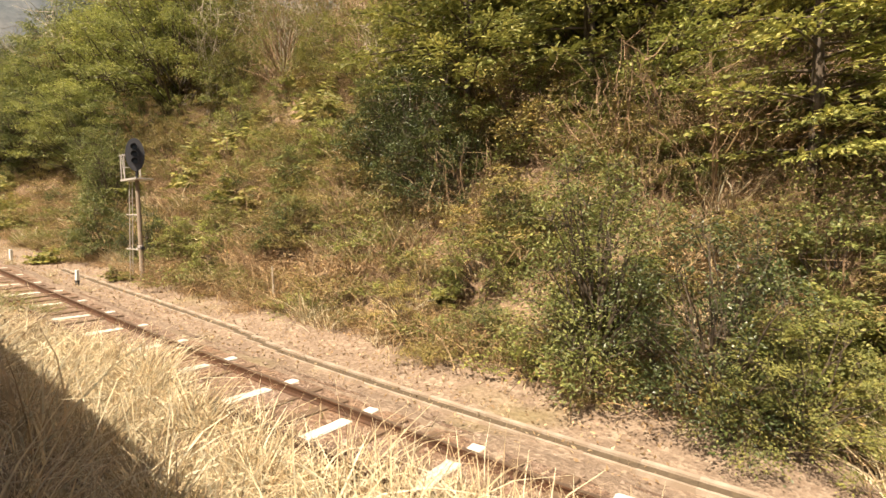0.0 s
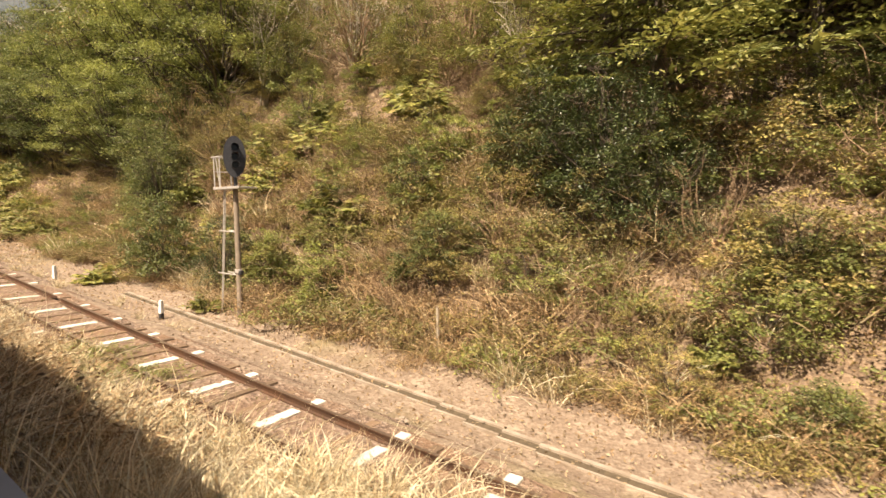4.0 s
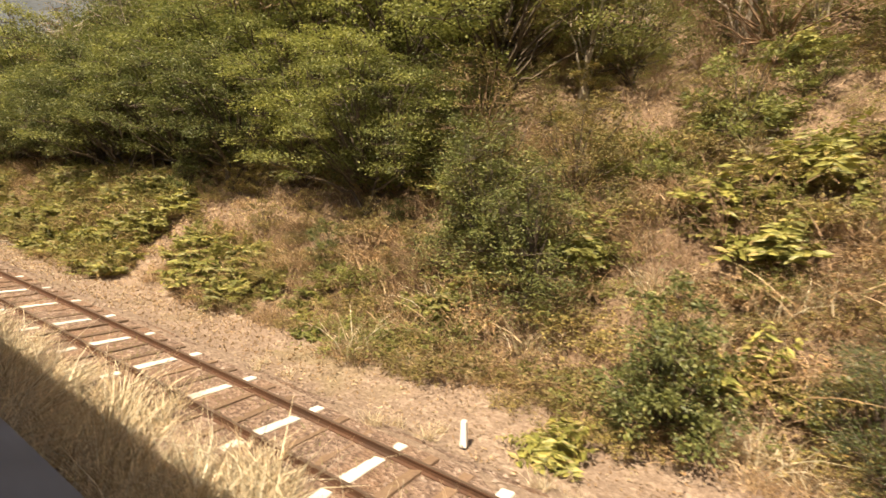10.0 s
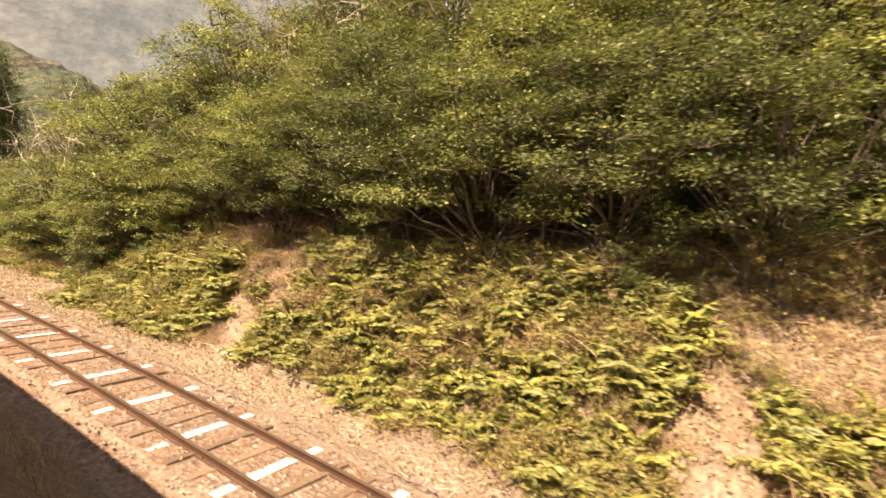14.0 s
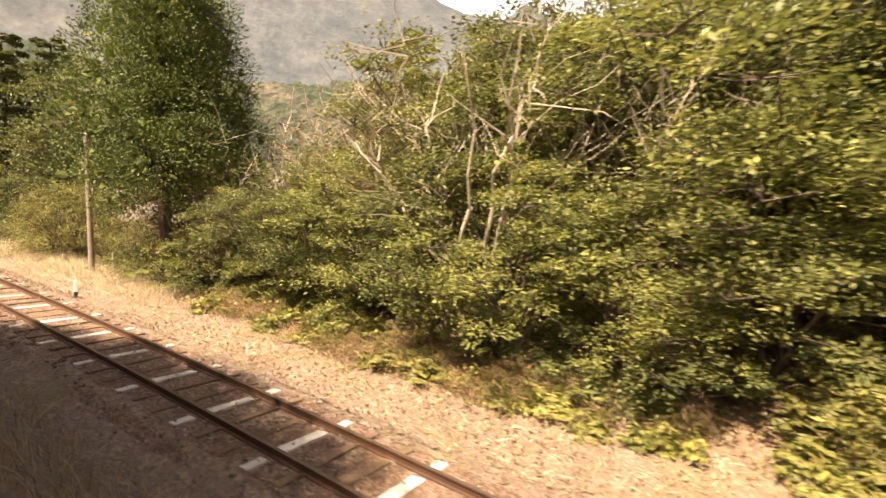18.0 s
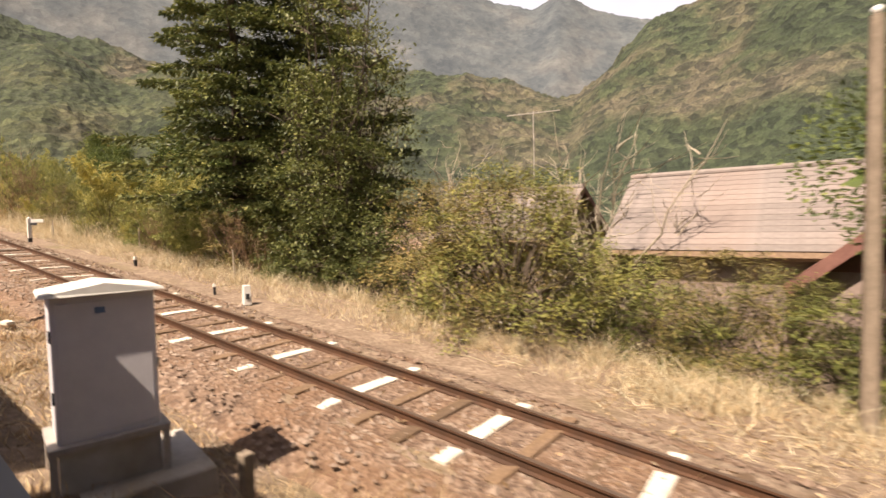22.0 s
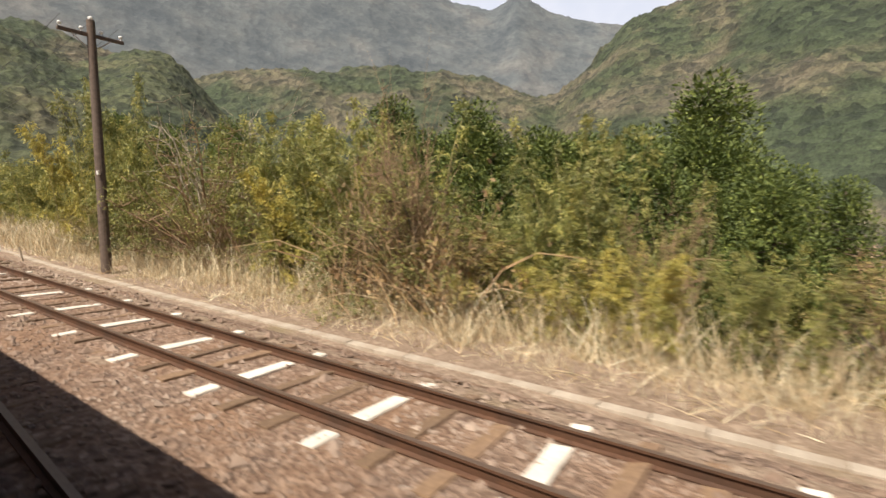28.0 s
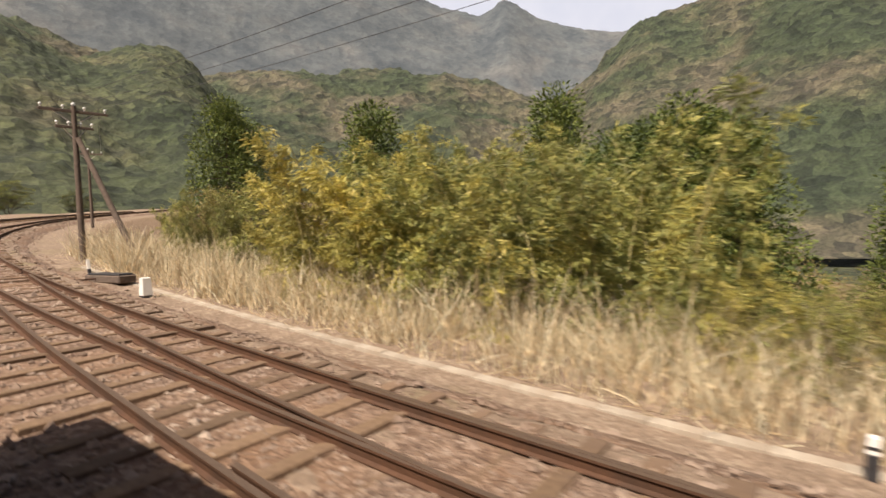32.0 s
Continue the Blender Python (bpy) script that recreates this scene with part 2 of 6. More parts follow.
def ground_mat():
    """Soil with dead leaves, grey-brown gravel near the rails and straw-coloured litter."""
    n = Nodes("soil")
    fine, mid, wide = n.noise(16, 8.0, 0.75), n.noise(2.6, 5.0, 0.7), n.noise(0.32, 3.0)
    cell = n.add("TexVoronoi", Scale=13.0)
    n.link(n.place(), cell.inputs["Vector"])
    dirt = n.ramp(fine, [(0.28, (0.086, 0.057, 0.038)), (0.5, (0.200, 0.142, 0.098)), (0.72, (0.335, 0.258, 0.190))])
    litter = n.ramp(cell.outputs["Color"], [(0.1, (0.146, 0.098, 0.066)), (0.5, (0.310, 0.228, 0.160)), (0.9, (0.464, 0.375, 0.280))])
    col = n.mix(n.ramp(mid, [(0.4, (0, 0, 0)), (0.62, (0.645, 0.645, 0.645))]), dirt, litter)
    moss = n.ramp(fine, [(0.3, (0.10, 0.09, 0.03)), (0.7, (0.24, 0.20, 0.07))])
    col = n.mix(n.ramp(wide, [(0.56, (0, 0, 0)), (0.72, (0.5, 0.5, 0.5))]), col, moss)
    mould = n.ramp(cell.outputs["Color"], [(0.1, (0.075, 0.046, 0.026)), (0.5, (0.16, 0.10, 0.055)), (0.9, (0.27, 0.18, 0.10))])
    leafy = n.add("Attribute")
    leafy.attribute_name = "leafy"
    col = n.mix(leafy.outputs["Fac"], col, mould)
    n.bump(n.mix(0.5, fine, cell.outputs["Distance"]), 0.8, 0.05)
    return n.done(col, 0.95)


def bed_mat():
    """Crushed stone stained with rust and soil."""
    n = Nodes("bed")
    where = n.place()
    cell = n.add("TexVoronoi", Scale=17.0)
    n.link(where, cell.inputs["Vector"])
    fine, wide = n.noise(30, 6.0, 0.7), n.noise(0.7, 4.0, 0.6)
    stone = n.ramp(cell.outputs["Color"], [(0.05, (0.085, 0.055, 0.040)), (0.45, (0.175, 0.115, 0.080)), (0.8, (0.28, 0.20, 0.145)), (1.0, (0.44, 0.36, 0.29))])
    rust = n.ramp(fine, [(0.3, (0.15, 0.070, 0.030)), (0.7, (0.30, 0.165, 0.080))])
    col = n.mix(n.ramp(wide, [(0.4, (0, 0, 0)), (0.65, (0.45, 0.45, 0.45))]), stone, rust)
    n.bump(n.mix(0.35, cell.outputs["Distance"], fine), 1.0, 0.05)
    return n.done(col, 0.95)


bed_mat()


def hill_mat(name, stops, scale, crown, grain=1.0):
    """Far woods: patches of cedar plantation, bare broadleaf and clearings, tinted crown by crown."""
    n = Nodes(name)
    where = n.place()
    fine, patch, wide = n.noise(crown * 3.0, 5.0, 0.7), n.noise(scale, 5.0, 0.6), n.noise(crown * 0.22, 3.0, 0.6)
    cell = n.add("TexVoronoi", Scale=crown)
    n.link(where, cell.inputs["Vector"])
    col = n.ramp(patch, stops)
    col = n.mix(1.0, col, n.ramp(cell.outputs["Color"], [(0.15, (1 - 0.38 * grain, 1 - 0.36 * grain, 1 - 0.34 * grain)), (0.85, (1 + 0.40 * grain, 1 + 0.34 * grain, 1 + 0.24 * grain))]), "MULTIPLY")
    col = n.mix(1.0, col, n.ramp(wide, [(0.35, (0.82, 0.84, 0.84)), (0.65, (1.2, 1.18, 1.12))]), "MULTIPLY")
    col = n.mix(1.0, col, n.ramp(fine, [(0.35, (1 - 0.34 * grain, 1 - 0.34 * grain, 1 - 0.32 * grain)), (0.68, (1 + 0.30 * grain, 1 + 0.30 * grain, 1 + 0.24 * grain))]), "MULTIPLY")
    n.bump(n.mix(0.4, cell.outputs["Distance"], fine), 0.8 * grain, 0.5 / crown)
    return n.done(col, 0.95)


ground_mat()


hill_mat("near_wood", [(0.36, (0.030, 0.043, 0.023)), (0.47, (0.042, 0.055, 0.030)), (0.56, (0.060, 0.070, 0.038)), (0.68, (0.084, 0.080, 0.052))], 0.020, 0.30, 1.25)
hill_mat("mid_wood", [(0.38, (0.036, 0.052, 0.031)), (0.47, (0.044, 0.058, 0.035)), (0.52, (0.066, 0.070, 0.047)), (0.60, (0.094, 0.086, 0.066)), (0.70, (0.072, 0.078, 0.050))], 0.009, 0.16, 1.3)
# distance haze is put into this base colour: bluish, with weak grain
hill_mat("hazy_wood", [(0.36, (0.066, 0.080, 0.096)), (0.5, (0.086, 0.100, 0.114)), (0.64, (0.112, 0.118, 0.126))], 0.006, 0.075, 0.35)

pale = Nodes("pale_cloud")
glow = pale.add("Emission", Strength=0.85)
pale.link(pale.ramp(pale.noise(0.0015, 4.0), [(0.3, (0.80, 0.84, 0.92)), (0.7, (0.95, 0.96, 1.0))]), glow.inputs["Color"])
pale.link(glow.outputs[0], pale.tree.nodes["Material Output"].inputs[0])

# ---- small builders ----
R = np.random.default_rng(7)


def mesh_of(name, verts, faces, mat, smooth=False, normals=None):
    """A mesh from arrays; faces is an array of rows of equal length, or a list of such arrays."""
    me = bpy.data.meshes.new(name)
    groups = faces if isinstance(faces, list) else [faces]
    groups = [np.asarray(g, np.int32) for g in groups if len(g)]
    verts = np.asarray(verts, np.float32)
    loops = np.concatenate([g.ravel() for g in groups])
    totals = np.concatenate([np.full(len(g), g.shape[1], np.int32) for g in groups])
    starts = np.concatenate([[0], np.cumsum(totals)[:-1]]).astype(np.int32)
    me.vertices.add(len(verts)), me.loops.add(len(loops)), me.polygons.add(len(totals))
    me.vertices.foreach_set("co", verts.ravel())
    me.loops.foreach_set("vertex_index", loops)
    me.polygons.foreach_set("loop_start", starts)
    me.polygons.foreach_set("use_smooth", np.full(len(totals), smooth))
    me.update(calc_edges=True)
    me.materials.append(mat)
    if normals is not None:
        me.normals_split_custom_set_from_vertices(normals)
    return me


def join(*pieces):
    """Joins (verts, quads) pairs."""
    vs, fs, n = [], [], 0
    for v, f in pieces:
        if len(v):
            vs.append(v), fs.append(np.asarray(f) + n)
            n += len(v)
    return np.concatenate(vs), np.concatenate(fs)


def part(name, data, material, parent, label=""):
    """Links a bmesh or a mesh as one object under a thing or a part."""
    if isinstance(data, bmesh.types.BMesh):
        me = bpy.data.meshes.new(name)
        data.to_mesh(me), data.free()
        me.materials.append(material)
    else:
        me = data
    ob = new(name, me)
    ob.parent = parent
    return tagged(ob, label)


def empty(name, m, label, category, group=""):
    ob = new(name)
    ob.matrix_basis = m
    ob.empty_display_size = 0.2
    return tagged(ob, label, category, group)


def box(x0, y0, z0, x1, y1, z1, bevel=0.0, bm=None):
    bm = bm or bmesh.new()
    vs = bmesh.ops.create_cube(bm, size=1)["verts"]
    bmesh.ops.transform(bm, matrix=Matrix.LocRotScale(((x0 + x1) / 2, (y0 + y1) / 2, (z0 + z1) / 2), None, (x1 - x0, y1 - y0, z1 - z0)), verts=vs)
    if bevel:
        es = list({e for v in vs for e in v.link_edges})
        bmesh.ops.bevel(bm, geom=es, offset=bevel, segments=1, affect="EDGES")
    return bm


def rod(a, b, r0, r1=None, n=10, bm=None):
    bm = bm or bmesh.new()
    a, b = Vector(a), Vector(b)
    m = Matrix.Translation((a + b) / 2) @ (b - a).to_track_quat("Z", "Y").to_matrix().to_4x4()
    bmesh.ops.create_cone(bm, cap_ends=True, segments=n, radius1=r0, radius2=r0 if r1 is None else r1, depth=(b - a).length, matrix=m)
    return bm


def unit(v):
    return v / np.maximum(np.linalg.norm(v, axis=-1, keepdims=True), 1e-9)


def leaves(at, way, long, wide, rng, spread=0.7, face=None):
    """Rhombic leaves at points, along the given ways with a scatter; long and wide in metres."""
    n = len(at)
    d = unit(way + rng.normal(0, spread, (n, 3)))
    side = unit(np.cross(d, rng.normal(0, 1, (n, 3)) if face is None else face + rng.normal(0, 0.45, (n, 3))))
    k = rng.uniform(0.65, 1.35, (n, 1))
    up = np.cross(side, d)
    a, b = at, at + d * long * k
    mid = at + d * long * k * 0.45 + up * long * 0.06
    v = np.stack([a, mid + side * wide * k / 2, b, mid - side * wide * k / 2], 1).reshape(-1, 3)
    return v, np.arange(4 * n).reshape(n, 4)


def blades(root, way, long, wide, droop, rng, steps=3):
    """Bent grass blades or stems as tapering strips."""
    n = len(root)
    d = unit(way)
    side = unit(np.cross(d, rng.normal(0, 1, (n, 3)))) * np.reshape(wide, (-1, 1)) / 2
    lean = unit(rng.normal(0, 1, (n, 3)) * [1, 1, 0.0])
    long, droop = np.reshape(long, (-1, 1)), np.reshape(droop, (-1, 1))
    rows = []
    for k in range(steps + 1):
        s = k / steps
        p = root + d * long * s + lean * droop * long * s * s - np.array([0, 0, 1.0]) * droop * long * 0.45 * s**3
        w = side * (1 - 0.85 * s)
        rows += [p - w, p + w]
    v = np.stack(rows, 1)
    base = np.arange(n)[:, None] * 2 * (steps + 1)
    f = np.stack([base + np.array([2 * k, 2 * k + 1, 2 * k + 3, 2 * k + 2]) for k in range(steps)], 1).reshape(-1, 4)
    return v.reshape(-1, 3), f


def tube(points, radii, n=6):
    """A tapering limb through points."""
    p, r = np.asarray(points, float), np.asarray(radii, float)
    t = unit(np.gradient(p, axis=0))
    a = unit(np.cross(t, [0.31, 0.17, 0.93]))
    b = np.cross(t, a)
    ang = np.linspace(0, 2 * np.pi, n, endpoint=False)
    v = p[:, None] + r[:, None, None] * (np.cos(ang)[None, :, None] * a[:, None] + np.sin(ang)[None, :, None] * b[:, None])
    k, j = np.meshgrid(np.arange(len(p) - 1), np.arange(n), indexing="ij")
    f = np.stack([k * n + j, k * n + (j + 1) % n, (k + 1) * n + (j + 1) % n, (k + 1) * n + j], -1).reshape(-1, 4)
    return v.reshape(-1, 3), f


def limb(rng, a, b, r0, r1, bend=0.12, steps=6, n=5):
    s = np.linspace(0, 1, steps)[:, None]
    a, b = np.asarray(a, float), np.asarray(b, float)
    wob = np.cumsum(rng.normal(0, 1, (steps, 3)), 0) * bend * np.linalg.norm(b - a) / steps
    wob -= wob[0]
    return tube(a + (b - a) * s + wob, np.linspace(r0, r1, steps), n)


# ---- plants: each gives a list of (part name, verts, quads, material) for a plant about one metre high ----
def broadleaf(seed, clumps, count, leaf, leafmat, trunk=0.22, wide=0.8, low=0.05, stems=3, flat=0.6, lump=1.0, bark="bark"):
    """A shrub or tree, one unit high: a few stems, limbs to each clump and a crown of layered leaf clumps with gaps."""
    rng = np.random.default_rng(seed)
    wood, boughs, crown = [], [], []
    cs, rs = [], []
    for k in range(clumps):
        z = low + (1 - low) * (0.10 + 0.84 * (k + 0.5) / clumps)
        reach = wide / 2 * np.sin(np.pi * min(0.97, 0.22 + 0.72 * z)) ** 0.7
        ang = k * 2.399 + rng.normal(0, 0.5)
        rad = reach * np.sqrt(rng.uniform(0.15, 1.1))
        cs.append([rad * np.cos(ang), rad * np.sin(ang), z]), rs.append(lump * rng.uniform(0.08, 0.18) * (0.5 + wide / 2) * (1.15 - 0.5 * z))
    cs, rs = np.array(cs), np.array(rs)
    roots = rng.normal(0, 0.03, (stems, 3)) * [1, 1, 0]
    for k, c in enumerate(cs):
        root = roots[k % stems]
        fork = np.array([c[0] * 0.25, c[1] * 0.25, max(trunk * 0.7, c[2] * 0.45)])
        if k < stems:
            wood.append(limb(rng, root, fork, 0.014, 0.008, 0.1))
        boughs.append(limb(rng, fork, c, 0.006, 0.002, 0.2, 5, 4))
    share = rng.multinomial(count, rs**2 / (rs**2).sum())
    for c, r, n in zip(cs, rs, share):
        twigs = 7
        ang, far = rng.uniform(0, 2 * np.pi, twigs), np.sqrt(rng.uniform(0.02, 1.0, twigs)) * r * 1.25
        tip = c + np.stack([far * np.cos(ang), far * np.sin(ang), flat * r * (0.55 - 0.9 * (far / (1.25 * r)) ** 2) + rng.normal(0, 0.12 * r, twigs)], 1)
        for e in tip:
            boughs.append(limb(rng, c - [0, 0, 0.25 * r], e, 0.0022, 0.0008, 0.15, 3, 3))
        which = rng.integers(0, twigs, n)
        off = rng.normal(0, 1, (n, 3)) * r * np.array([0.30, 0.30, 0.30 * flat])
        out = unit(tip[which] - c + off + [0, 0, 0.02])
        crown.append(leaves(tip[which] + off, out * [1, 1, 0.4] + [0, 0, -0.2], leaf, leaf * 0.5, rng, 0.45, out * 0.35 + [0, 0, 1.0]))
    return [("trunk", *join(*wood), bark), ("branchwork", *join(*boughs), bark), ("crown", *join(*crown), leafmat)]


def brush(seed, stems, count, leafmat, stemmat, leaf=0.10, wide=1.1):
    """A low tangle, one unit high: arching stems with leaves along them."""
    rng = np.random.default_rng(seed)
    root = np.c_[rng.normal(0, wide * 0.28, (stems, 2)), np.zeros(stems)]
    way = np.c_[rng.normal(0, 0.55, (stems, 2)), np.ones(stems)]
    long = rng.uniform(0.4, 1.0, stems)
    v, f = blades(root, way, long, 0.016, rng.uniform(0.1, 0.9, stems), rng, 4)
    spine = v.reshape(stems, 5, 2, 3).mean(2)
    which = rng.integers(0, stems, count)
    s = rng.uniform(0.25, 1.0, count) ** 0.8 * 3.999
    i = s.astype(int)
    p = spine[which, i] + (spine[which, i + 1] - spine[which, i]) * (s - i)[:, None] + rng.normal(0, 0.035, (count, 3))
    w, g = leaves(p, unit(rng.normal(0, 1, (count, 3)) * [1, 1, 0.5]), leaf, leaf * 0.45, rng, 0.3, np.tile([0.0, 0.0, 0.8], (count, 1)))
    return [("stem_tuft", v, f, stemmat), ("leaf_tuft", w, g, leafmat)]


def conifer(seed, tiers, count, leafmat, wide=0.5, droop=0.18, bare=0.12, needle=0.035):
    """A conifer, one unit high: whorls of drooping boughs with flat sprays."""
    rng = np.random.default_rng(seed)
    wood, spray = [tube([(0, 0, 0), (0.004, 0, 0.35), (0, 0.004, 0.7), (0, 0, 1)], [0.022, 0.016, 0.009, 0.002], 8)], []
    n_bough = tiers * 5
    for k in range(n_bough):
        z = bare + (1 - bare) * (k + rng.uniform(0, 1)) / n_bough
        length = wide / 2 * (1.02 - z) ** 0.75 * rng.uniform(0.7, 1.12) + 0.03
        ang = k * 2.399 + rng.normal(0, 0.3)
        out = np.array([np.cos(ang), np.sin(ang), 0])
        s = np.linspace(0, 1, 6)[:, None]
        line = np.array([0, 0, z]) + out * length * s + np.array([0, 0, 1.0]) * length * (0.18 * s - (droop + 0.18) * s**2 + 0.12 * s**4)
        wood.append(tube(line, np.linspace(0.006, 0.001, 6), 4))
        n = int(count / n_bough * (0.4 + 1.3 * length / wide))
        u = rng.uniform(0.15, 1.02, (n, 1))
        base = np.stack([np.interp(u[:, 0], s[:, 0], line[:, j]) for j in range(3)], 1)
        side = np.cross(out, [0, 0, 1]) * rng.choice([-1, 1], (n, 1))
        u = np.round(u * 9 + rng.normal(0, 0.12, (n, 1))) / 9
        base = np.stack([np.interp(u[:, 0], s[:, 0], line[:, j]) for j in range(3)], 1)
        reach = 0.42 * length * (1.15 - u) * rng.uniform(0, 1, (n, 1)) + 0.003
        at = base + side * reach + out * reach * 0.75 + rng.normal(0, 0.0035, (n, 3)) - [0, 0, 0.35] * reach**1.2
        spray.append(leaves(at, out * 0.9 + side * 0.6 + [0, 0, -0.25], needle, needle * 0.4, rng, 0.4, np.tile([0.0, 0.0, 1.0], (n, 1))))
        m = 44
        w = rng.uniform(0.2, 1.0, (m, 1))
        core = np.stack([np.interp(w[:, 0], s[:, 0], line[:, j]) for j in range(3)], 1) + np.cross(out, [0, 0, 1]) * rng.normal(0, 0.12, (m, 1)) * length * (1.15 - w)
        spray.append(leaves(core, out + rng.normal(0, 0.5, (m, 3)) * [1, 1, 0.2], 0.075 * length + 0.004, 0.03 * length + 0.002, rng, 0.2, np.tile([0.0, 0.0, 1.0], (m, 1))))
    return [("trunk", *wood[0], "bark"), ("branchwork", *join(*wood[1:]), "bark"), ("crown", *join(*spray), leafmat)]


def cedar(seed, clumps, count, leafmat, wide=0.42, bare=0.2, leaf=0.017, lump=1.0):
    """A cedar, one unit high: a straight trunk with dense rounded tufts."""
    rng = np.random.default_rng(seed)
    wood, tuft = [tube([(0, 0, 0), (0.004, 0, 0.4), (0, 0, 1)], [0.022, 0.015, 0.002], 8)], []
    for k in range(clumps):
        z = bare + (1 - bare) * (k + 0.5) / clumps
        ang = k * 2.399 + rng.normal(0, 0.2)
        rad = wide / 2 * min(1.0, 1.5 * (1.06 - z)) ** 0.8 * rng.uniform(0.25, 1) ** 0.6
        c = np.array([rad * np.cos(ang), rad * np.sin(ang), z - 0.25 * rad])
        wood.append(limb(rng, (0, 0, z - 0.02), c, 0.005, 0.002, 0.1, 4, 4))
        n = count // clumps
        out = unit(rng.normal(0, 1, (n, 3)) + [0, 0, 0.2])
        r = lump * rng.uniform(0.045, 0.075)
        tuft.append(leaves(c + out * r * rng.uniform(0.4, 1, (n, 1)) ** 0.5 * [1.25, 1.25, 0.95], out + [0, 0, 0.15], leaf, leaf * 0.45, rng, 0.4))
        core = unit(rng.normal(0, 1, (36, 3)))
        tuft.append(leaves(c + core * r * 0.5, core, r * 0.24, r * 0.16, rng, 0.6))
    return [("trunk", *wood[0], "bark"), ("branchwork", *join(*wood[1:]), "bark"), ("crown", *join(*tuft), leafmat)]


def bamboo(seed, culms, count, leafmat, wide=0.7):
    """A clump of thin bamboo, one unit high: bare culms below, feathery arching plumes above."""
    rng = np.random.default_rng(seed)
    wood, leaf = [], []
    for k in range(culms):
        root = np.array([*rng.normal(0, wide * 0.2, 2), 0])
        h = rng.uniform(0.6, 1.0)
        out = unit(np.array([*(root[:2] + rng.normal(0, 0.15, 2)), 0.0]))
        s = np.linspace(0, 1, 9)[:, None]
        line = root + np.array([0, 0, h]) * s * (1 - 0.10 * s) + out * wide * 0.26 * s**2.6
        wood.append(tube(line, np.linspace(0.0045, 0.0012, 9), 5))
        sprays = 22
        n = count // culms // sprays
        for j in range(sprays):
            t = 0.22 + 0.78 * (j + rng.uniform(0, 1)) / sprays
            base = np.array([np.interp(t, s[:, 0], line[:, a]) for a in range(3)])
            way = unit(np.array([*rng.normal(0, 1, 2), 0.55]))
            size = 0.17 * (1.15 - 0.75 * t) * rng.uniform(0.6, 1.2)
            x = rng.uniform(0.15, 1.0, (n, 1))
            at = base + way * size * x - [0, 0, 0.55 * size] * x**2 + rng.normal(0, 0.011, (n, 3))
            leaf.append(leaves(at, way * 0.6 + [0, 0, -0.6], 0.025, 0.0062, rng, 0.45))
    return [("stalk_clump", *join(*wood), "culm"), ("crown", *join(*leaf), leafmat)]


def bare_tree(seed, forks, twigs, wide=0.7, low=0.25, mat="pale_bark"):
    """A leafless tree or thicket, one unit high."""
    rng = np.random.default_rng(seed)
    wood, fine = [], []
    tips = []
    for k in range(forks):
        ang = rng.uniform(0, 2 * np.pi)
        top = np.array([np.cos(ang) * wide / 2 * rng.uniform(0.3, 1), np.sin(ang) * wide / 2 * rng.uniform(0.3, 1), rng.uniform(0.55, 1)])
        fork = np.array([*(top[:2] * 0.2), low * rng.uniform(0.5, 1.2)])
        wood.append(limb(rng, (rng.normal(0, 0.02), rng.normal(0, 0.02), 0), fork, 0.010, 0.0065, 0.1))
        wood.append(limb(rng, fork, top, 0.0065, 0.0012, 0.25, 8))
        tips.append((fork, top))
    for k in range(twigs):
        a, b = tips[k % forks]
        p = a + (b - a) * rng.uniform(0.25, 0.95)
        q = p + unit(b - a + rng.normal(0, 0.9, 3) * np.linalg.norm(b - a)) * rng.uniform(0.08, 0.3)
        fine.append(limb(rng, p, q, 0.0024, 0.0006, 0.3, 4, 3))
    return [("branchwork", *join(*wood), mat), ("twig_mass", *join(*fine), mat)]


def fern(seed, fronds, leafmat):
    """A tuft of arching fern fronds, one unit across the tallest frond."""
    rng = np.random.default_rng(seed)
    stem, leaf = [], []
    for k in range(fronds):
        ang = rng.uniform(0, 2 * np.pi)
        out = np.array([np.cos(ang), np.sin(ang), 0])
        L = rng.uniform(0.45, 0.95)
        s = np.linspace(0, 1, 10)[:, None]
        lean, fall = np.radians(rng.uniform(5, 70)), rng.uniform(0.1, 0.8)
        line = out * L * (np.sin(lean) * s + 0.25 * s**2) + np.array([0, 0, 1.0]) * L * (1.15 * np.cos(lean) * s + 0.2 * s - fall * s**2.2)
        stem.append(tube(line[::3], np.linspace(0.006, 0.002, 4), 3))
        n = 36
        u = np.repeat(np.linspace(0.2, 1.0, n // 2), 2)[:, None]
        base = np.stack([np.interp(u[:, 0], s[:, 0], line[:, j]) for j in range(3)], 1)
        side = np.cross(out, [0, 0, 1]) * np.tile([1, -1], n // 2)[:, None]
        lng = 0.20 * np.sin(np.pi * np.clip(u, 0.12, 0.97)) ** 0.7 + 0.025
        v, f = leaves(base, side + out * 0.35 - [0, 0, 0.25], 1.0, 0.36, rng, 0.25, out * rng.uniform(0.2, 1.2) + np.tile([0.0, 0.0, 0.6], (n, 1)))
        v = v.reshape(n, 4, 3)
        v = base[:, None] + (v - base[:, None]) * lng[:, None]
        leaf.append((v.reshape(-1, 3), f))
    return [("stem_tuft", *join(*stem), "culm"), ("frond_tuft", *join(*leaf), leafmat)]


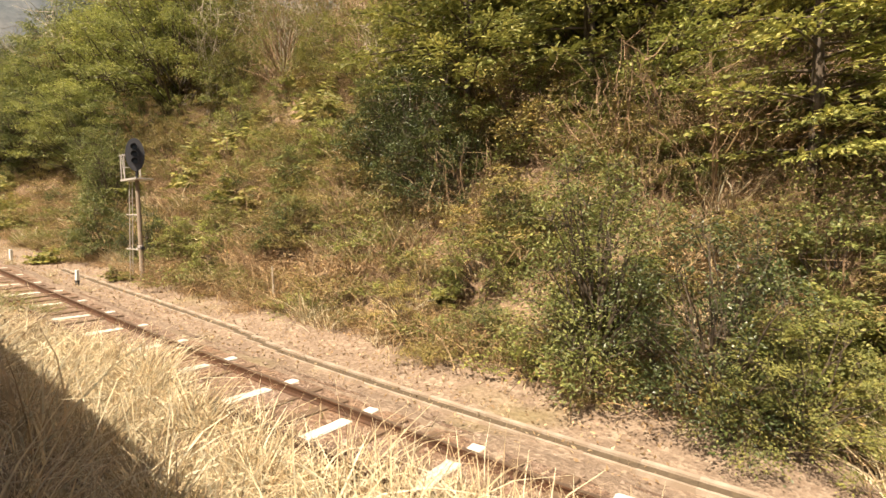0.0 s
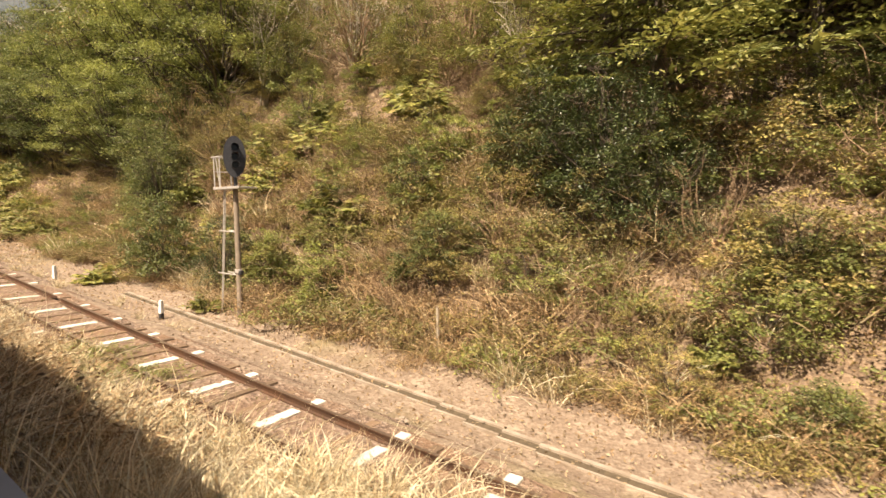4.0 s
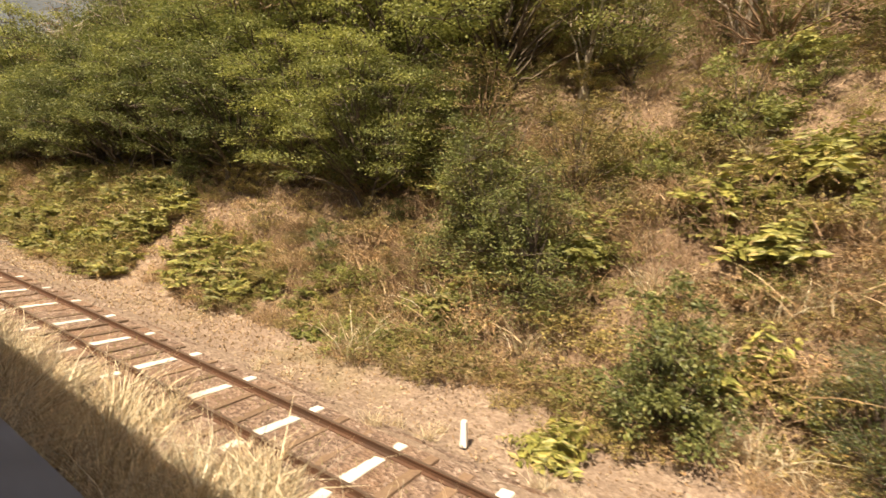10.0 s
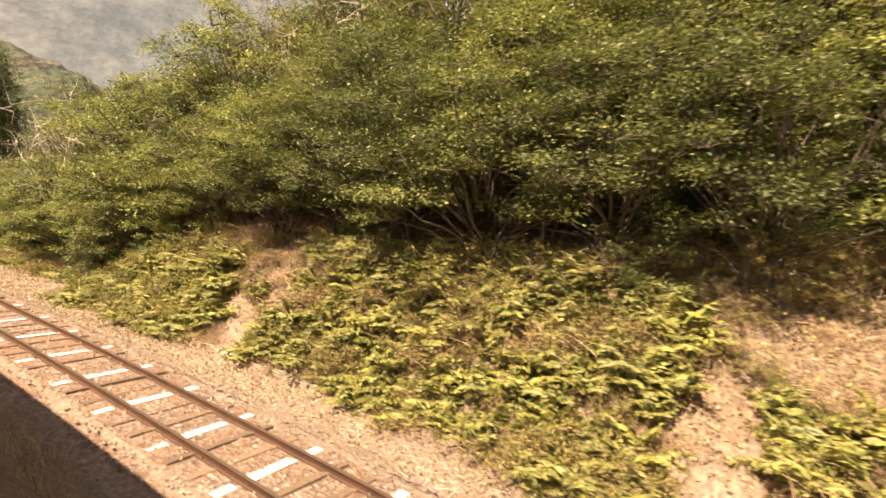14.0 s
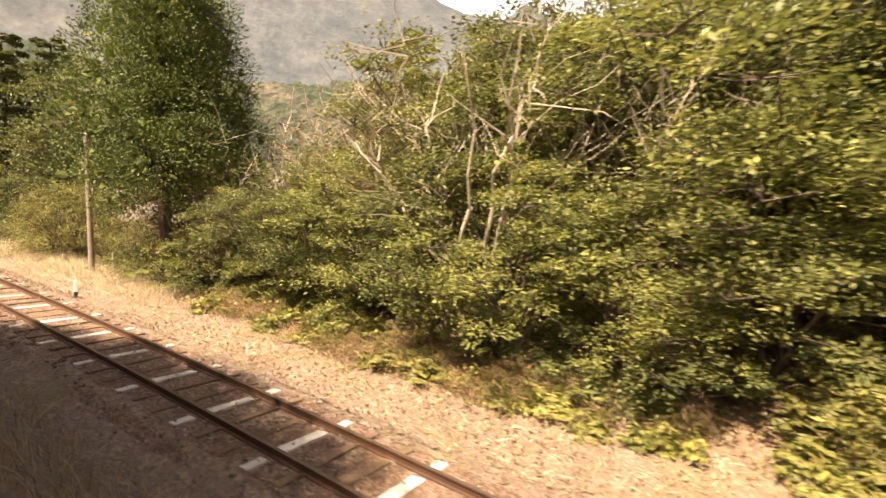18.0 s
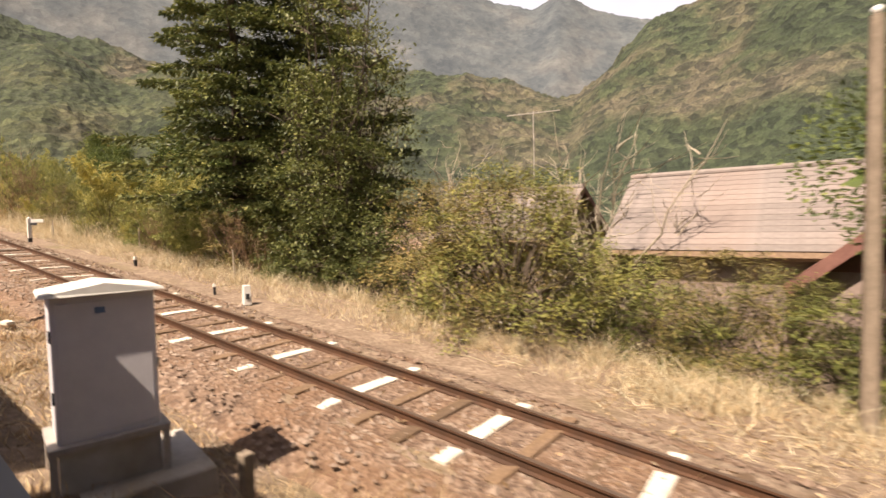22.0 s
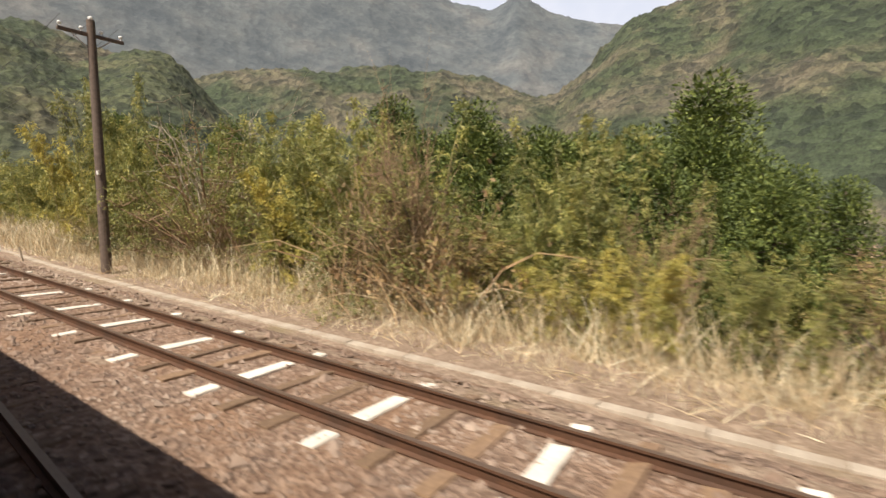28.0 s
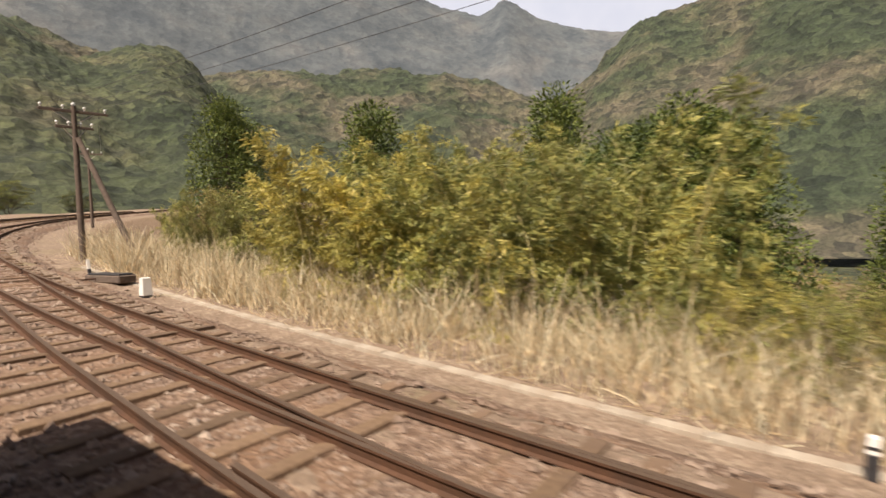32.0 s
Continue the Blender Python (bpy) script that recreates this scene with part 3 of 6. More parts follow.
def straw(seed, count, wide=0.9):
    """A tussock of tall dry grass, one unit high."""
    rng = np.random.default_rng(seed)
    root = np.c_[rng.normal(0, wide * 0.16, (count, 2)), np.zeros(count)]
    way = np.c_[root[:, :2] * 1.3 + rng.normal(0, 0.22, (count, 2)), np.ones(count)]
    v = blades(root, way, rng.uniform(0.35, 1.0, count), 0.019, rng.uniform(0.05, 0.75, count), rng)
    return [("blade_tuft", *v, "straw")]

# ---- the line: the second track, with places given along it (q), to its right (u) and above its sleepers ----
LINE_X = [0.978054, -0.642227, -3.755550, 3.091169, 6.234853, -5.392578, -16.036932, -4.483045]
LINE_Z = [0.816957, -1.220536, -1.114356, 8.058656, 6.954234]
BEND = 176.0


def slope_at(q):
    d = 1e-3
    return (np.polyval(LINE_X, (q + d) / 75 - 1) - np.polyval(LINE_X, (q - d) / 75 - 1)) / (2 * d)


def axis(q):
    """Centre of the line, its way ahead and its way to the right, for an array of q."""
    q = np.asarray(q, float)
    e = np.clip(q, -14.0, BEND)
    sl = slope_at(e)
    w = np.sqrt(1 + sl**2)
    right = np.stack([1 / w, -sl / w], -1)
    way = np.stack([sl / w, 1 / w], -1)
    c = np.stack([np.polyval(LINE_X, e / 75 - 1), e], -1) - 0.45 * right
    z = np.polyval(LINE_Z, e / 75 - 1) + np.where(q < -14, (q + 14) * 0.055, 0) + np.where(q > BEND, (q - BEND) * 0.072, 0)
    over = np.maximum(q - BEND, 0)
    a = over / 70.0
    c = c + way * np.minimum(q + 14, 0)[..., None] + 70.0 * (np.sin(a)[..., None] * way + (1 - np.cos(a))[..., None] * right)
    way2 = way * np.cos(a)[..., None] + right * np.sin(a)[..., None]
    right2 = right * np.cos(a)[..., None] - way * np.sin(a)[..., None]
    return c, z, way2, right2


def at(q, u, dz=0.0):
    """World places for arrays of q, u, dz."""
    q, u, dz = np.broadcast_arrays(np.asarray(q, float), np.asarray(u, float), np.asarray(dz, float))
    c, z, way, right = axis(q)
    return np.concatenate([c + right * u[..., None], (z + dz)[..., None]], -1)


def spot(q, u, dz=0.0, turn=0.0):
    """A pose on the line: x to its right, y ahead along it."""
    c, z, way, right = axis(q)
    p = at(q, u, dz)
    return pose(p[0], p[1], p[2], 0, 0, math.degrees(math.atan2(right[1], right[0])) + turn)


def climb(q):
    """The line's gradient at q, in degrees."""
    return math.degrees(math.atan(float(axis(q + 0.5)[1] - axis(q - 0.5)[1])))


def ramp01(x, a, b):
    s = np.clip((x - a) / (b - a), 0, 1)
    return s * s * (3 - 2 * s)


OWN_Q = [-30, 0, 5, 12, 21, 33, 42, 59, 76, 89, 102, 115, 135.5, 151, 160, 220]
OWN_Z = [-0.3, 0.9, 1.35, 1.75, 1.99, 2.2, 2.22, 1.91, 1.12, 0.56, 0.19, 0.0, 0.0, 0.0, 0.0, 0.0]
OWN_U = [-5.0, -5.95, -6.30, -6.42, -6.64, -6.67, -6.44, -6.22, -6.55, -6.53, -6.15, -5.76, -5.28, -5.08, -5.11, -5.1]


def lay(q, u):
    """Height of the ground above the sleepers of the line."""
    q, u = np.broadcast_arrays(np.asarray(q, float), np.asarray(u, float))
    own_z, own_u = np.interp(q, OWN_Q, OWN_Z), np.interp(q, OWN_Q, OWN_U)
    bed = -0.022 - 0.20 * ramp01(np.abs(u), 1.15, 1.9)
    edge = own_u + 1.9
    left = bed + (own_z - 0.12 - bed) * ramp01(-u, 1.7, np.maximum(-edge, 2.2)) - 0.0
    left = left + 0.25 * ramp01(-u, 10, 16)
    hill = 0.92 * np.maximum(u - 5.2, 0) - 0.25 * np.maximum(u - 14, 0) + 0.12 * np.maximum(u - 3.0, 0)
    bank = 3.0 * ramp01(u, 3.0, 6.2) + 0.6 * np.maximum(u - 6.0, 0)
    low = 0.55 * ramp01(u, 4.0, 6.5) + 0.10 * np.maximum(u - 7, 0)
    drop = -0.34 * np.maximum(u - 4.6, 0) + 0.22 * np.maximum(u - 14, 0)
    drop = np.maximum(drop, -5.5)
    right = bed + hill * (1 - ramp01(q, 34, 48)) + bank * ramp01(q, 34, 48) * (1 - ramp01(q, 58, 68))
    right = right + low * ramp01(q, 58, 68) * (1 - ramp01(q, 76, 88)) + drop * ramp01(q, 76, 90)
    return np.where(u < 0, left, right)


def rough(p, size, amp):
    return np.array([noise.noise(Vector(v) / size) for v in p]) * amp


def ground_at(q, u):
    """World places on the ground."""
    return at(q, u, lay(q, u))


qs = np.concatenate([np.arange(-40, -14, 3.0), np.arange(-14, 182, 0.55), np.arange(182, 300, 3.0)])
us = np.concatenate([-np.geomspace(60, 7, 10), np.arange(-6.6, 9, 0.3), np.geomspace(9, 75, 22)])
gq, gu = np.meshgrid(qs, us, indexing="ij")
gp = at(gq, gu, lay(gq, gu)).reshape(-1, 3)
gp[:, 2] += rough(gp, 1.3, 0.06) * (np.abs(gu.ravel()) > 1.3) + rough(gp, 0.45, 0.025) * (np.abs(gu.ravel()) > 1.6) + rough(gp, 6.0, 0.5) * ramp01(np.abs(gu.ravel()), 5.5, 12)
gi, gj = np.meshgrid(np.arange(len(qs) - 1), np.arange(len(us) - 1), indexing="ij")
gn = (gi * len(us) + gj).ravel()
ground = new("ground", mesh_of("ground", gp, np.stack([gn, gn + len(us), gn + len(us) + 1, gn + 1], 1), MATS["soil"], True))
mould = ground.data.attributes.new("leafy", "FLOAT", "POINT")
mould.data.foreach_set("value", (ramp01(gu, 3.6, 5.2) * 0.6).ravel().astype(np.float32))
tagged(ground, "brown soil with dead leaves and dry litter beside the tracks", "ground", kind="structure")

# ---- far land: valley floor and wooded hills, as heights over compass and distance ----
HUB = Vector((-15.0, 115.0, 12.0))


def hills(name, mat, a0, a1, r0, r1, top, label, na=150, nr=36, bumps=7.0, foot=-14.0, canopy=9.0):
    """A wooded slope from r0 to r1 metres off the hub; top gives its skyline's angle for a compass angle."""
    az, rr = np.meshgrid(np.radians(np.linspace(a0, a1, na)), np.linspace(0, 1, nr), indexing="ij")
    crest = np.array([top(math.degrees(a)) for a in az[:, 0]])[:, None]
    rad = r0 + (r1 - r0) * np.minimum(rr / 0.8, 1.0) + 160 * np.maximum(rr - 0.8, 0)
    z = foot + (r1 * np.tan(np.radians(crest)) - foot) * np.minimum(rr / 0.8, 1.0) ** 1.15 - 350 * np.maximum(rr - 0.8, 0) ** 1.2
    p = np.stack([HUB.x + np.sin(az) * rad, HUB.y + np.cos(az) * rad, HUB.z + z], -1).reshape(-1, 3)
    k = np.minimum(rr / 0.3, 1).ravel()
    p[:, 2] += (rough(p, r1 * 0.16, bumps * 2.4) + rough(p, r1 * 0.05, bumps) + rough(p, r1 * 0.018, bumps * 0.5)) * k + np.abs(rough(p, canopy, canopy * 0.75)) * k
    i, j = np.meshgrid(np.arange(na - 1), np.arange(nr - 1), indexing="ij")
    n = (i * nr + j).ravel()
    ob = new(name, mesh_of(name, p, np.stack([n, n + nr, n + nr + 1, n + 1], 1), MATS[mat], True))
    tagged(ob, label, "hillside", kind="structure")
    return p.reshape(na, nr, 3)


far_hill = hills("backdrop_far", "hazy_wood", -20, 125, 900, 1700, lambda a: float(np.interp(a, [20, 38, 44, 47, 51.5, 52.7, 54, 55.3, 57, 60, 64, 70], [29, 26.5, 24.2, 22.9, 22.0, 22.6, 23.4, 22.7, 21.5, 20.2, 19.3, 19.0])), "wooded mountain far behind the valley, its blue-grey haze painted on", 420, 60, 6, -14.0, 14.0)
mid_hill = hills("backdrop_mid", "mid_wood", -15, 120, 260, 620, lambda a: float(np.interp(a, [-10, 20, 35, 45, 52, 57, 60, 64, 69, 80], [20, 15, 16.8, 16.2, 14.2, 13.4, 15.6, 18.8, 20.2, 24.2])), "wooded hillside with plantation patches beyond the valley", 520, 150, 7, -14.0, 6.0)
left_hill = hills("backdrop_near", "near_wood", -70, 42, 120, 330, lambda a: 16.5 * (1 - 0.75 * ramp01(a, 10, 40)) + 1.0 * math.sin(a * 0.5), "dark green wooded hill above the line", 460, 150, 2.2, -3.0, 4.2)


sq, sr = np.meshgrid(np.radians(np.linspace(5, 90, 43)), [0.0, 0.5, 1.0], indexing="ij")
sp = np.stack([HUB.x + np.sin(sq) * 3400, HUB.y + np.cos(sq) * 3400, 600 + 1300 * sr], -1).reshape(-1, 3)
i, j = np.meshgrid(np.arange(42), np.arange(2), indexing="ij")
n = (i * 3 + j).ravel()
tagged(new("backdrop_sky", mesh_of("backdrop_sky", sp, np.stack([n, n + 1, n + 4, n + 3], 1), MATS["pale_cloud"], True)), "pale bright haze above the far mountain", "sky", kind="structure")
vq, vr = np.meshgrid(np.radians(np.linspace(0, 360, 97)), [0.0, 40, 90, 160, 260, 420, 800, 1700, 4600], indexing="ij")
vp = np.stack([HUB.x + np.sin(vq) * vr, HUB.y + np.cos(vq) * vr, np.full(vq.shape, -6.0) - 6.0 * (vr > 1000) + 14.0 * ramp01(np.cos(vq), 0.2, 1) * ramp01(vr, 60, 160)], -1).reshape(-1, 3)
i, j = np.meshgrid(np.arange(96), np.arange(8), indexing="ij")
n = (i * 9 + j).ravel()
tagged(new("ground_valley", mesh_of("valley", vp, np.stack([n, n + 9, n + 10, n + 1], 1), MATS["near_wood"], True)), "valley floor with scrub and fields below the line", "ground", kind="structure")


# ---- track bed ----
def strip(name, q0, q1, us, dz, mat, label, step=0.5):
    q = np.arange(q0, q1, step)
    a, b = np.meshgrid(q, us, indexing="ij")
    p = at(a, b, np.broadcast_to(dz, a.shape)).reshape(-1, 3)
    inner = np.tile((np.abs(np.asarray(dz)) < 0.2), len(q))
    p[:, 2] += rough(p, 0.35, 0.018) * inner
    n = len(us)
    i, j = np.meshgrid(np.arange(len(q) - 1), np.arange(n - 1), indexing="ij")
    k = (i * n + j).ravel()
    tagged(new(name, mesh_of(name, p, np.stack([k, k + n, k + n + 1, k + 1], 1), MATS[mat], True)), label, "track bed", kind="structure")


strip("track_bed", -14, 84.5, [-1.75, -1.45, -1.1, -0.7, -0.35, 0, 0.35, 0.7, 1.1, 1.45, 1.75], [-0.3, -0.09, -0.02, -0.012, -0.012, -0.012, -0.012, -0.012, -0.02, -0.09, -0.3], "bed", "rusty gravel bed under the siding track")
strip("track_bed", 84, 128.5, [-2.5, -2.1, -1.7, -1.45, -1.1, -0.7, -0.35, 0, 0.35, 0.7, 1.1, 1.45, 1.8, 2.05], [-0.5, -0.14, -0.05, -0.02, -0.02, -0.012, -0.012, -0.012, -0.012, -0.012, -0.03, -0.08, -0.18, -0.4], "bed", "rust-brown crushed stone bed under the siding track")
strip("track_bed", 128, 250, [-3.7, -3.3, -2.8, -2.3, -1.8, -1.45, -1.1, -0.7, -0.35, 0, 0.35, 0.7, 1.1, 1.45, 1.8, 2.05], [-0.4, -0.14, -0.05, -0.03, -0.02, -0.02, -0.02, -0.012, -0.012, -0.012, -0.012, -0.012, -0.03, -0.08, -0.18, -0.4], "bed", "rust-brown crushed stone bed under the tracks")

# ---- tracks ----
PROFILE = [(-0.052, 0.0), (0.052, 0.0), (0.052, 0.012), (0.010, 0.028), (0.010, 0.105), (0.032, 0.118), (0.032, 0.146), (-0.032, 0.146), (-0.032, 0.118), (-0.010, 0.105), (-0.010, 0.028), (-0.052, 0.012)]


def sweep(place, q0, q1, step, mats):
    """A rail: its section swept along place(q), which gives u and the foot's height."""
    q = np.arange(q0, q1 + step / 2, step)
    u, z = place(q)
    n = len(PROFILE)
    v = np.stack([at(q, u + a, z + b) for a, b in PROFILE], 1)
    k, j = np.meshgrid(np.arange(len(q) - 1), np.arange(n), indexing="ij")
    f = np.stack([k * n + j, k * n + (j + 1) % n, (k + 1) * n + (j + 1) % n, (k + 1) * n + j], -1).reshape(-1, 4)
    me = mesh_of("rail", v.reshape(-1, 3), [f, np.array([np.arange(n)[::-1], np.arange(n) + (len(q) - 1) * n])], MATS[mats[0]])
    me.materials.append(MATS[mats[1]])
    me.polygons.foreach_set("material_index", np.r_[(j.ravel() == 6).astype(np.int32), [0, 0]].astype(np.int32))
    return me


def cross_u(q):
    return np.interp(q, [96, 120, 144, 154, 160, 168, 178], [-6.3, -4.4, -2.25, -1.72, -1.25, -0.72, 0.0])


def own(q):
    return np.interp(q, OWN_Q, OWN_U), np.interp(q, OWN_Q, OWN_Z)


second_track = empty("railway_track", pose(0, 0, 0), "rusty single track on wooden and pale concrete sleepers", "railway track")
for side in (-0.566, 0.566):
    for q0, q1 in ((-14, 24.96), (25.0, 74.96), (75.0, 124.96), (125.0, 178), (178.0, 250)):
        part("rail", sweep(lambda q: (side + 0 * q, -0.004 + 0 * q), q0, q1, 1.2 if q1 < 200 else 3, ("rail_steel", "rail_head")), None, second_track, "rusty steel rail")
own_track = empty("railway_track", pose(0, 0, 0), "running track with bright worn rails beside the rusty one", "railway track")
for side in (-0.566, 0.566):
    part("rail", sweep(lambda q: (own(q)[0] + side, own(q)[1] + 0.012), -14, 240, 1.5, ("rail_steel", "bright_head")), None, own_track)
crossover = empty("railway_turnout", pose(0, 0, 0), "crossover track with rusty rails joining the two lines", "railway track")
part("rail", sweep(lambda q: (cross_u(q) - 0.566, 0.0 + 0 * q), 112, 177, 1.0, ("rail_steel", "rail_head")), None, crossover, "rusty rail with a dull worn head")
part("rail", sweep(lambda q: (cross_u(q) + 0.566, 0.001 + 0 * q), 112, 161.0, 1.0, ("rail_steel", "rail_head")), None, crossover)
part("rail", sweep(lambda q: (cross_u(q) + 0.566, 0.001 + 0 * q), 161.6, 177, 1.0, ("rail_steel", "rail_head")), None, crossover)
part("check_rail", sweep(lambda q: (0.566 - 0.10 + 0 * q, 0.012 + 0 * q), 158.6, 164.0, 0.6, ("rail_steel", "rail_head")), None, crossover)
part("check_rail", sweep(lambda q: (cross_u(q) - 0.566 + 0.10, 0.012 + 0 * q), 158.0, 163.4, 0.6, ("rail_steel", "rail_head")), None, crossover)
for q in (24.98, 74.98, 124.98, 152.5):
    for side in (-0.566, 0.566):
        for s in (-1, 1):
            plate = part("fishplate", box(side + s * 0.018 - 0.008, -0.28, 0.045, side + s * 0.018 + 0.008, 0.28, 0.105, 0.003), MATS["rail_steel"], second_track)
            plate.matrix_basis = spot(q, 0, 0.012)


def sleeper_mesh(name, half, wide, thick, mat, seed):
    rng = np.random.default_rng(seed)
    bm = box(-half, -wide / 2, -thick, half, wide / 2, 0, 0.012)
    for v in bm.verts:
        v.co += Vector(rng.normal(0, 0.006, 3))
    me = bpy.data.meshes.new(name)
    bm.to_mesh(me), bm.free()
    me.materials.append(MATS[mat])
    return me


WOODEN = [sleeper_mesh("sleeper", 1.02, 0.2, 0.14, "sleeper_wood", k) for k in range(4)]
PALE = [sleeper_mesh("pale_sleeper", 0.44, 0.23, 0.15, "sleeper_pale", 10 + k) for k in range(3)]
PALE_END = [sleeper_mesh("pale_sleeper_end", 0.17, 0.22, 0.15, "sleeper_pale", 20 + k) for k in range(3)]
LONG = [sleeper_mesh("long_sleeper", 1.75, 0.23, 0.14, "sleeper_wood", 30 + k) for k in range(3)]
q, k = -13.6, 0
while q < 246:
    far = q > 186
    if q < 156 and k % 3 == 0:
        if not (140 < q < 156 and k % 6 == 0):
            m = part("pale_sleeper", PALE[k % 3], None, second_track, "pale concrete sleeper")
            m.matrix_basis = spot(q, 0, 0.018 + R.normal(0, 0.006), R.normal(0, 1.2))
            for s in (-0.86, 0.86):
                m = part("pale_sleeper", PALE_END[k % 3], None, second_track, "pale concrete sleeper")
                m.matrix_basis = spot(q, s, 0.004 + R.normal(0, 0.006), R.normal(0, 1.5))
    else:
        long = 146 < q < 174
        m = part("sleeper", (LONG if long else WOODEN)[k % 3], None, second_track)
        m.matrix_basis = spot(q, -0.55 if long else R.normal(0, 0.03), R.normal(0.008, 0.012), R.normal(0, 2.0))
    q += 0.655 if not far else 1.3
    k += 1
q, k = 112.5, 0
while q < 152:
    m = part("sleeper", WOODEN[k % 4], None, crossover)
    m.matrix_basis = spot(q, cross_u(q), R.normal(-0.012, 0.01), R.normal(4, 2.0))
    q, k = q + 0.66, k + 1
q, k = -13.0, 0
while q < 236:
    m = part("sleeper", WOODEN[k % 4], None, own_track)
    uo, zo = own(q)
    m.matrix_basis = spot(q, uo, zo - 0.01, R.normal(0, 1.5))
    q, k = q + 0.9, k + 1


def stones(name, n, q0, q1, u0, u1, size, seed, label, mat="stone"):
    """Loose stones as rough eight-sided lumps lying on the bed."""
    rng = np.random.default_rng(seed)
    q, u = rng.uniform(q0, q1, n), rng.uniform(u0, u1, n)
    p = at(q, u, np.maximum(lay(q, u), np.where((np.abs(u) < 1.4) | ((q > 84) & (u > np.where(q > 128, -3.2, -2.0)) & (u < 1.4)), -0.015, -9)))
    s = size * rng.lognormal(0, 0.35, (n, 1))
    base = np.array([[1, 0, 0], [0, 1, 0], [-1, 0, 0], [0, -1, 0], [0, 0, 0.75], [0, 0, -0.7]], float)
    turn = rng.uniform(0, 2 * np.pi, n)
    c, sn = np.cos(turn), np.sin(turn)
    v = base[None] * rng.uniform(0.6, 1.25, (n, 6, 1)) + rng.normal(0, 0.12, (n, 6, 3))
    v = np.stack([v[..., 0] * c[:, None] - v[..., 1] * sn[:, None], v[..., 0] * sn[:, None] + v[..., 1] * c[:, None], v[..., 2]], -1)
    v = p[:, None] + v * s[:, None] / 2 + [0, 0, 0.004]
    tri = np.array([[0, 1, 4], [1, 2, 4], [2, 3, 4], [3, 0, 4], [1, 0, 5], [2, 1, 5], [3, 2, 5], [0, 3, 5]])
    f = (tri[None] + (np.arange(n) * 6)[:, None, None]).reshape(-1, 3)
    tagged(new(name, mesh_of(name, v.reshape(-1, 3), f, MATS[mat])), label, "gravel", kind="stuff")


stones("ballast", 8000, 84, 128, -2.3, 1.9, 0.07, 9, "rust-brown crushed stone ballast round the siding")
stones("ballast", 9000, 128, 172, -3.3, 2.0, 0.075, 5, "rust-brown crushed stone ballast round the tracks")
stones("ballast", 5000, 40, 84, -2.0, 2.2, 0.07, 6, "brown ballast half buried in leaves and soil")
stones("ballast", 1500, 0, 40, -1.6, 2.0, 0.065, 7, "sparse brown ballast under dry grass")
stones("ballast", 2500, 172, 215, -2.5, 2.2, 0.11, 8, "rust-brown crushed stone ballast round the curve")

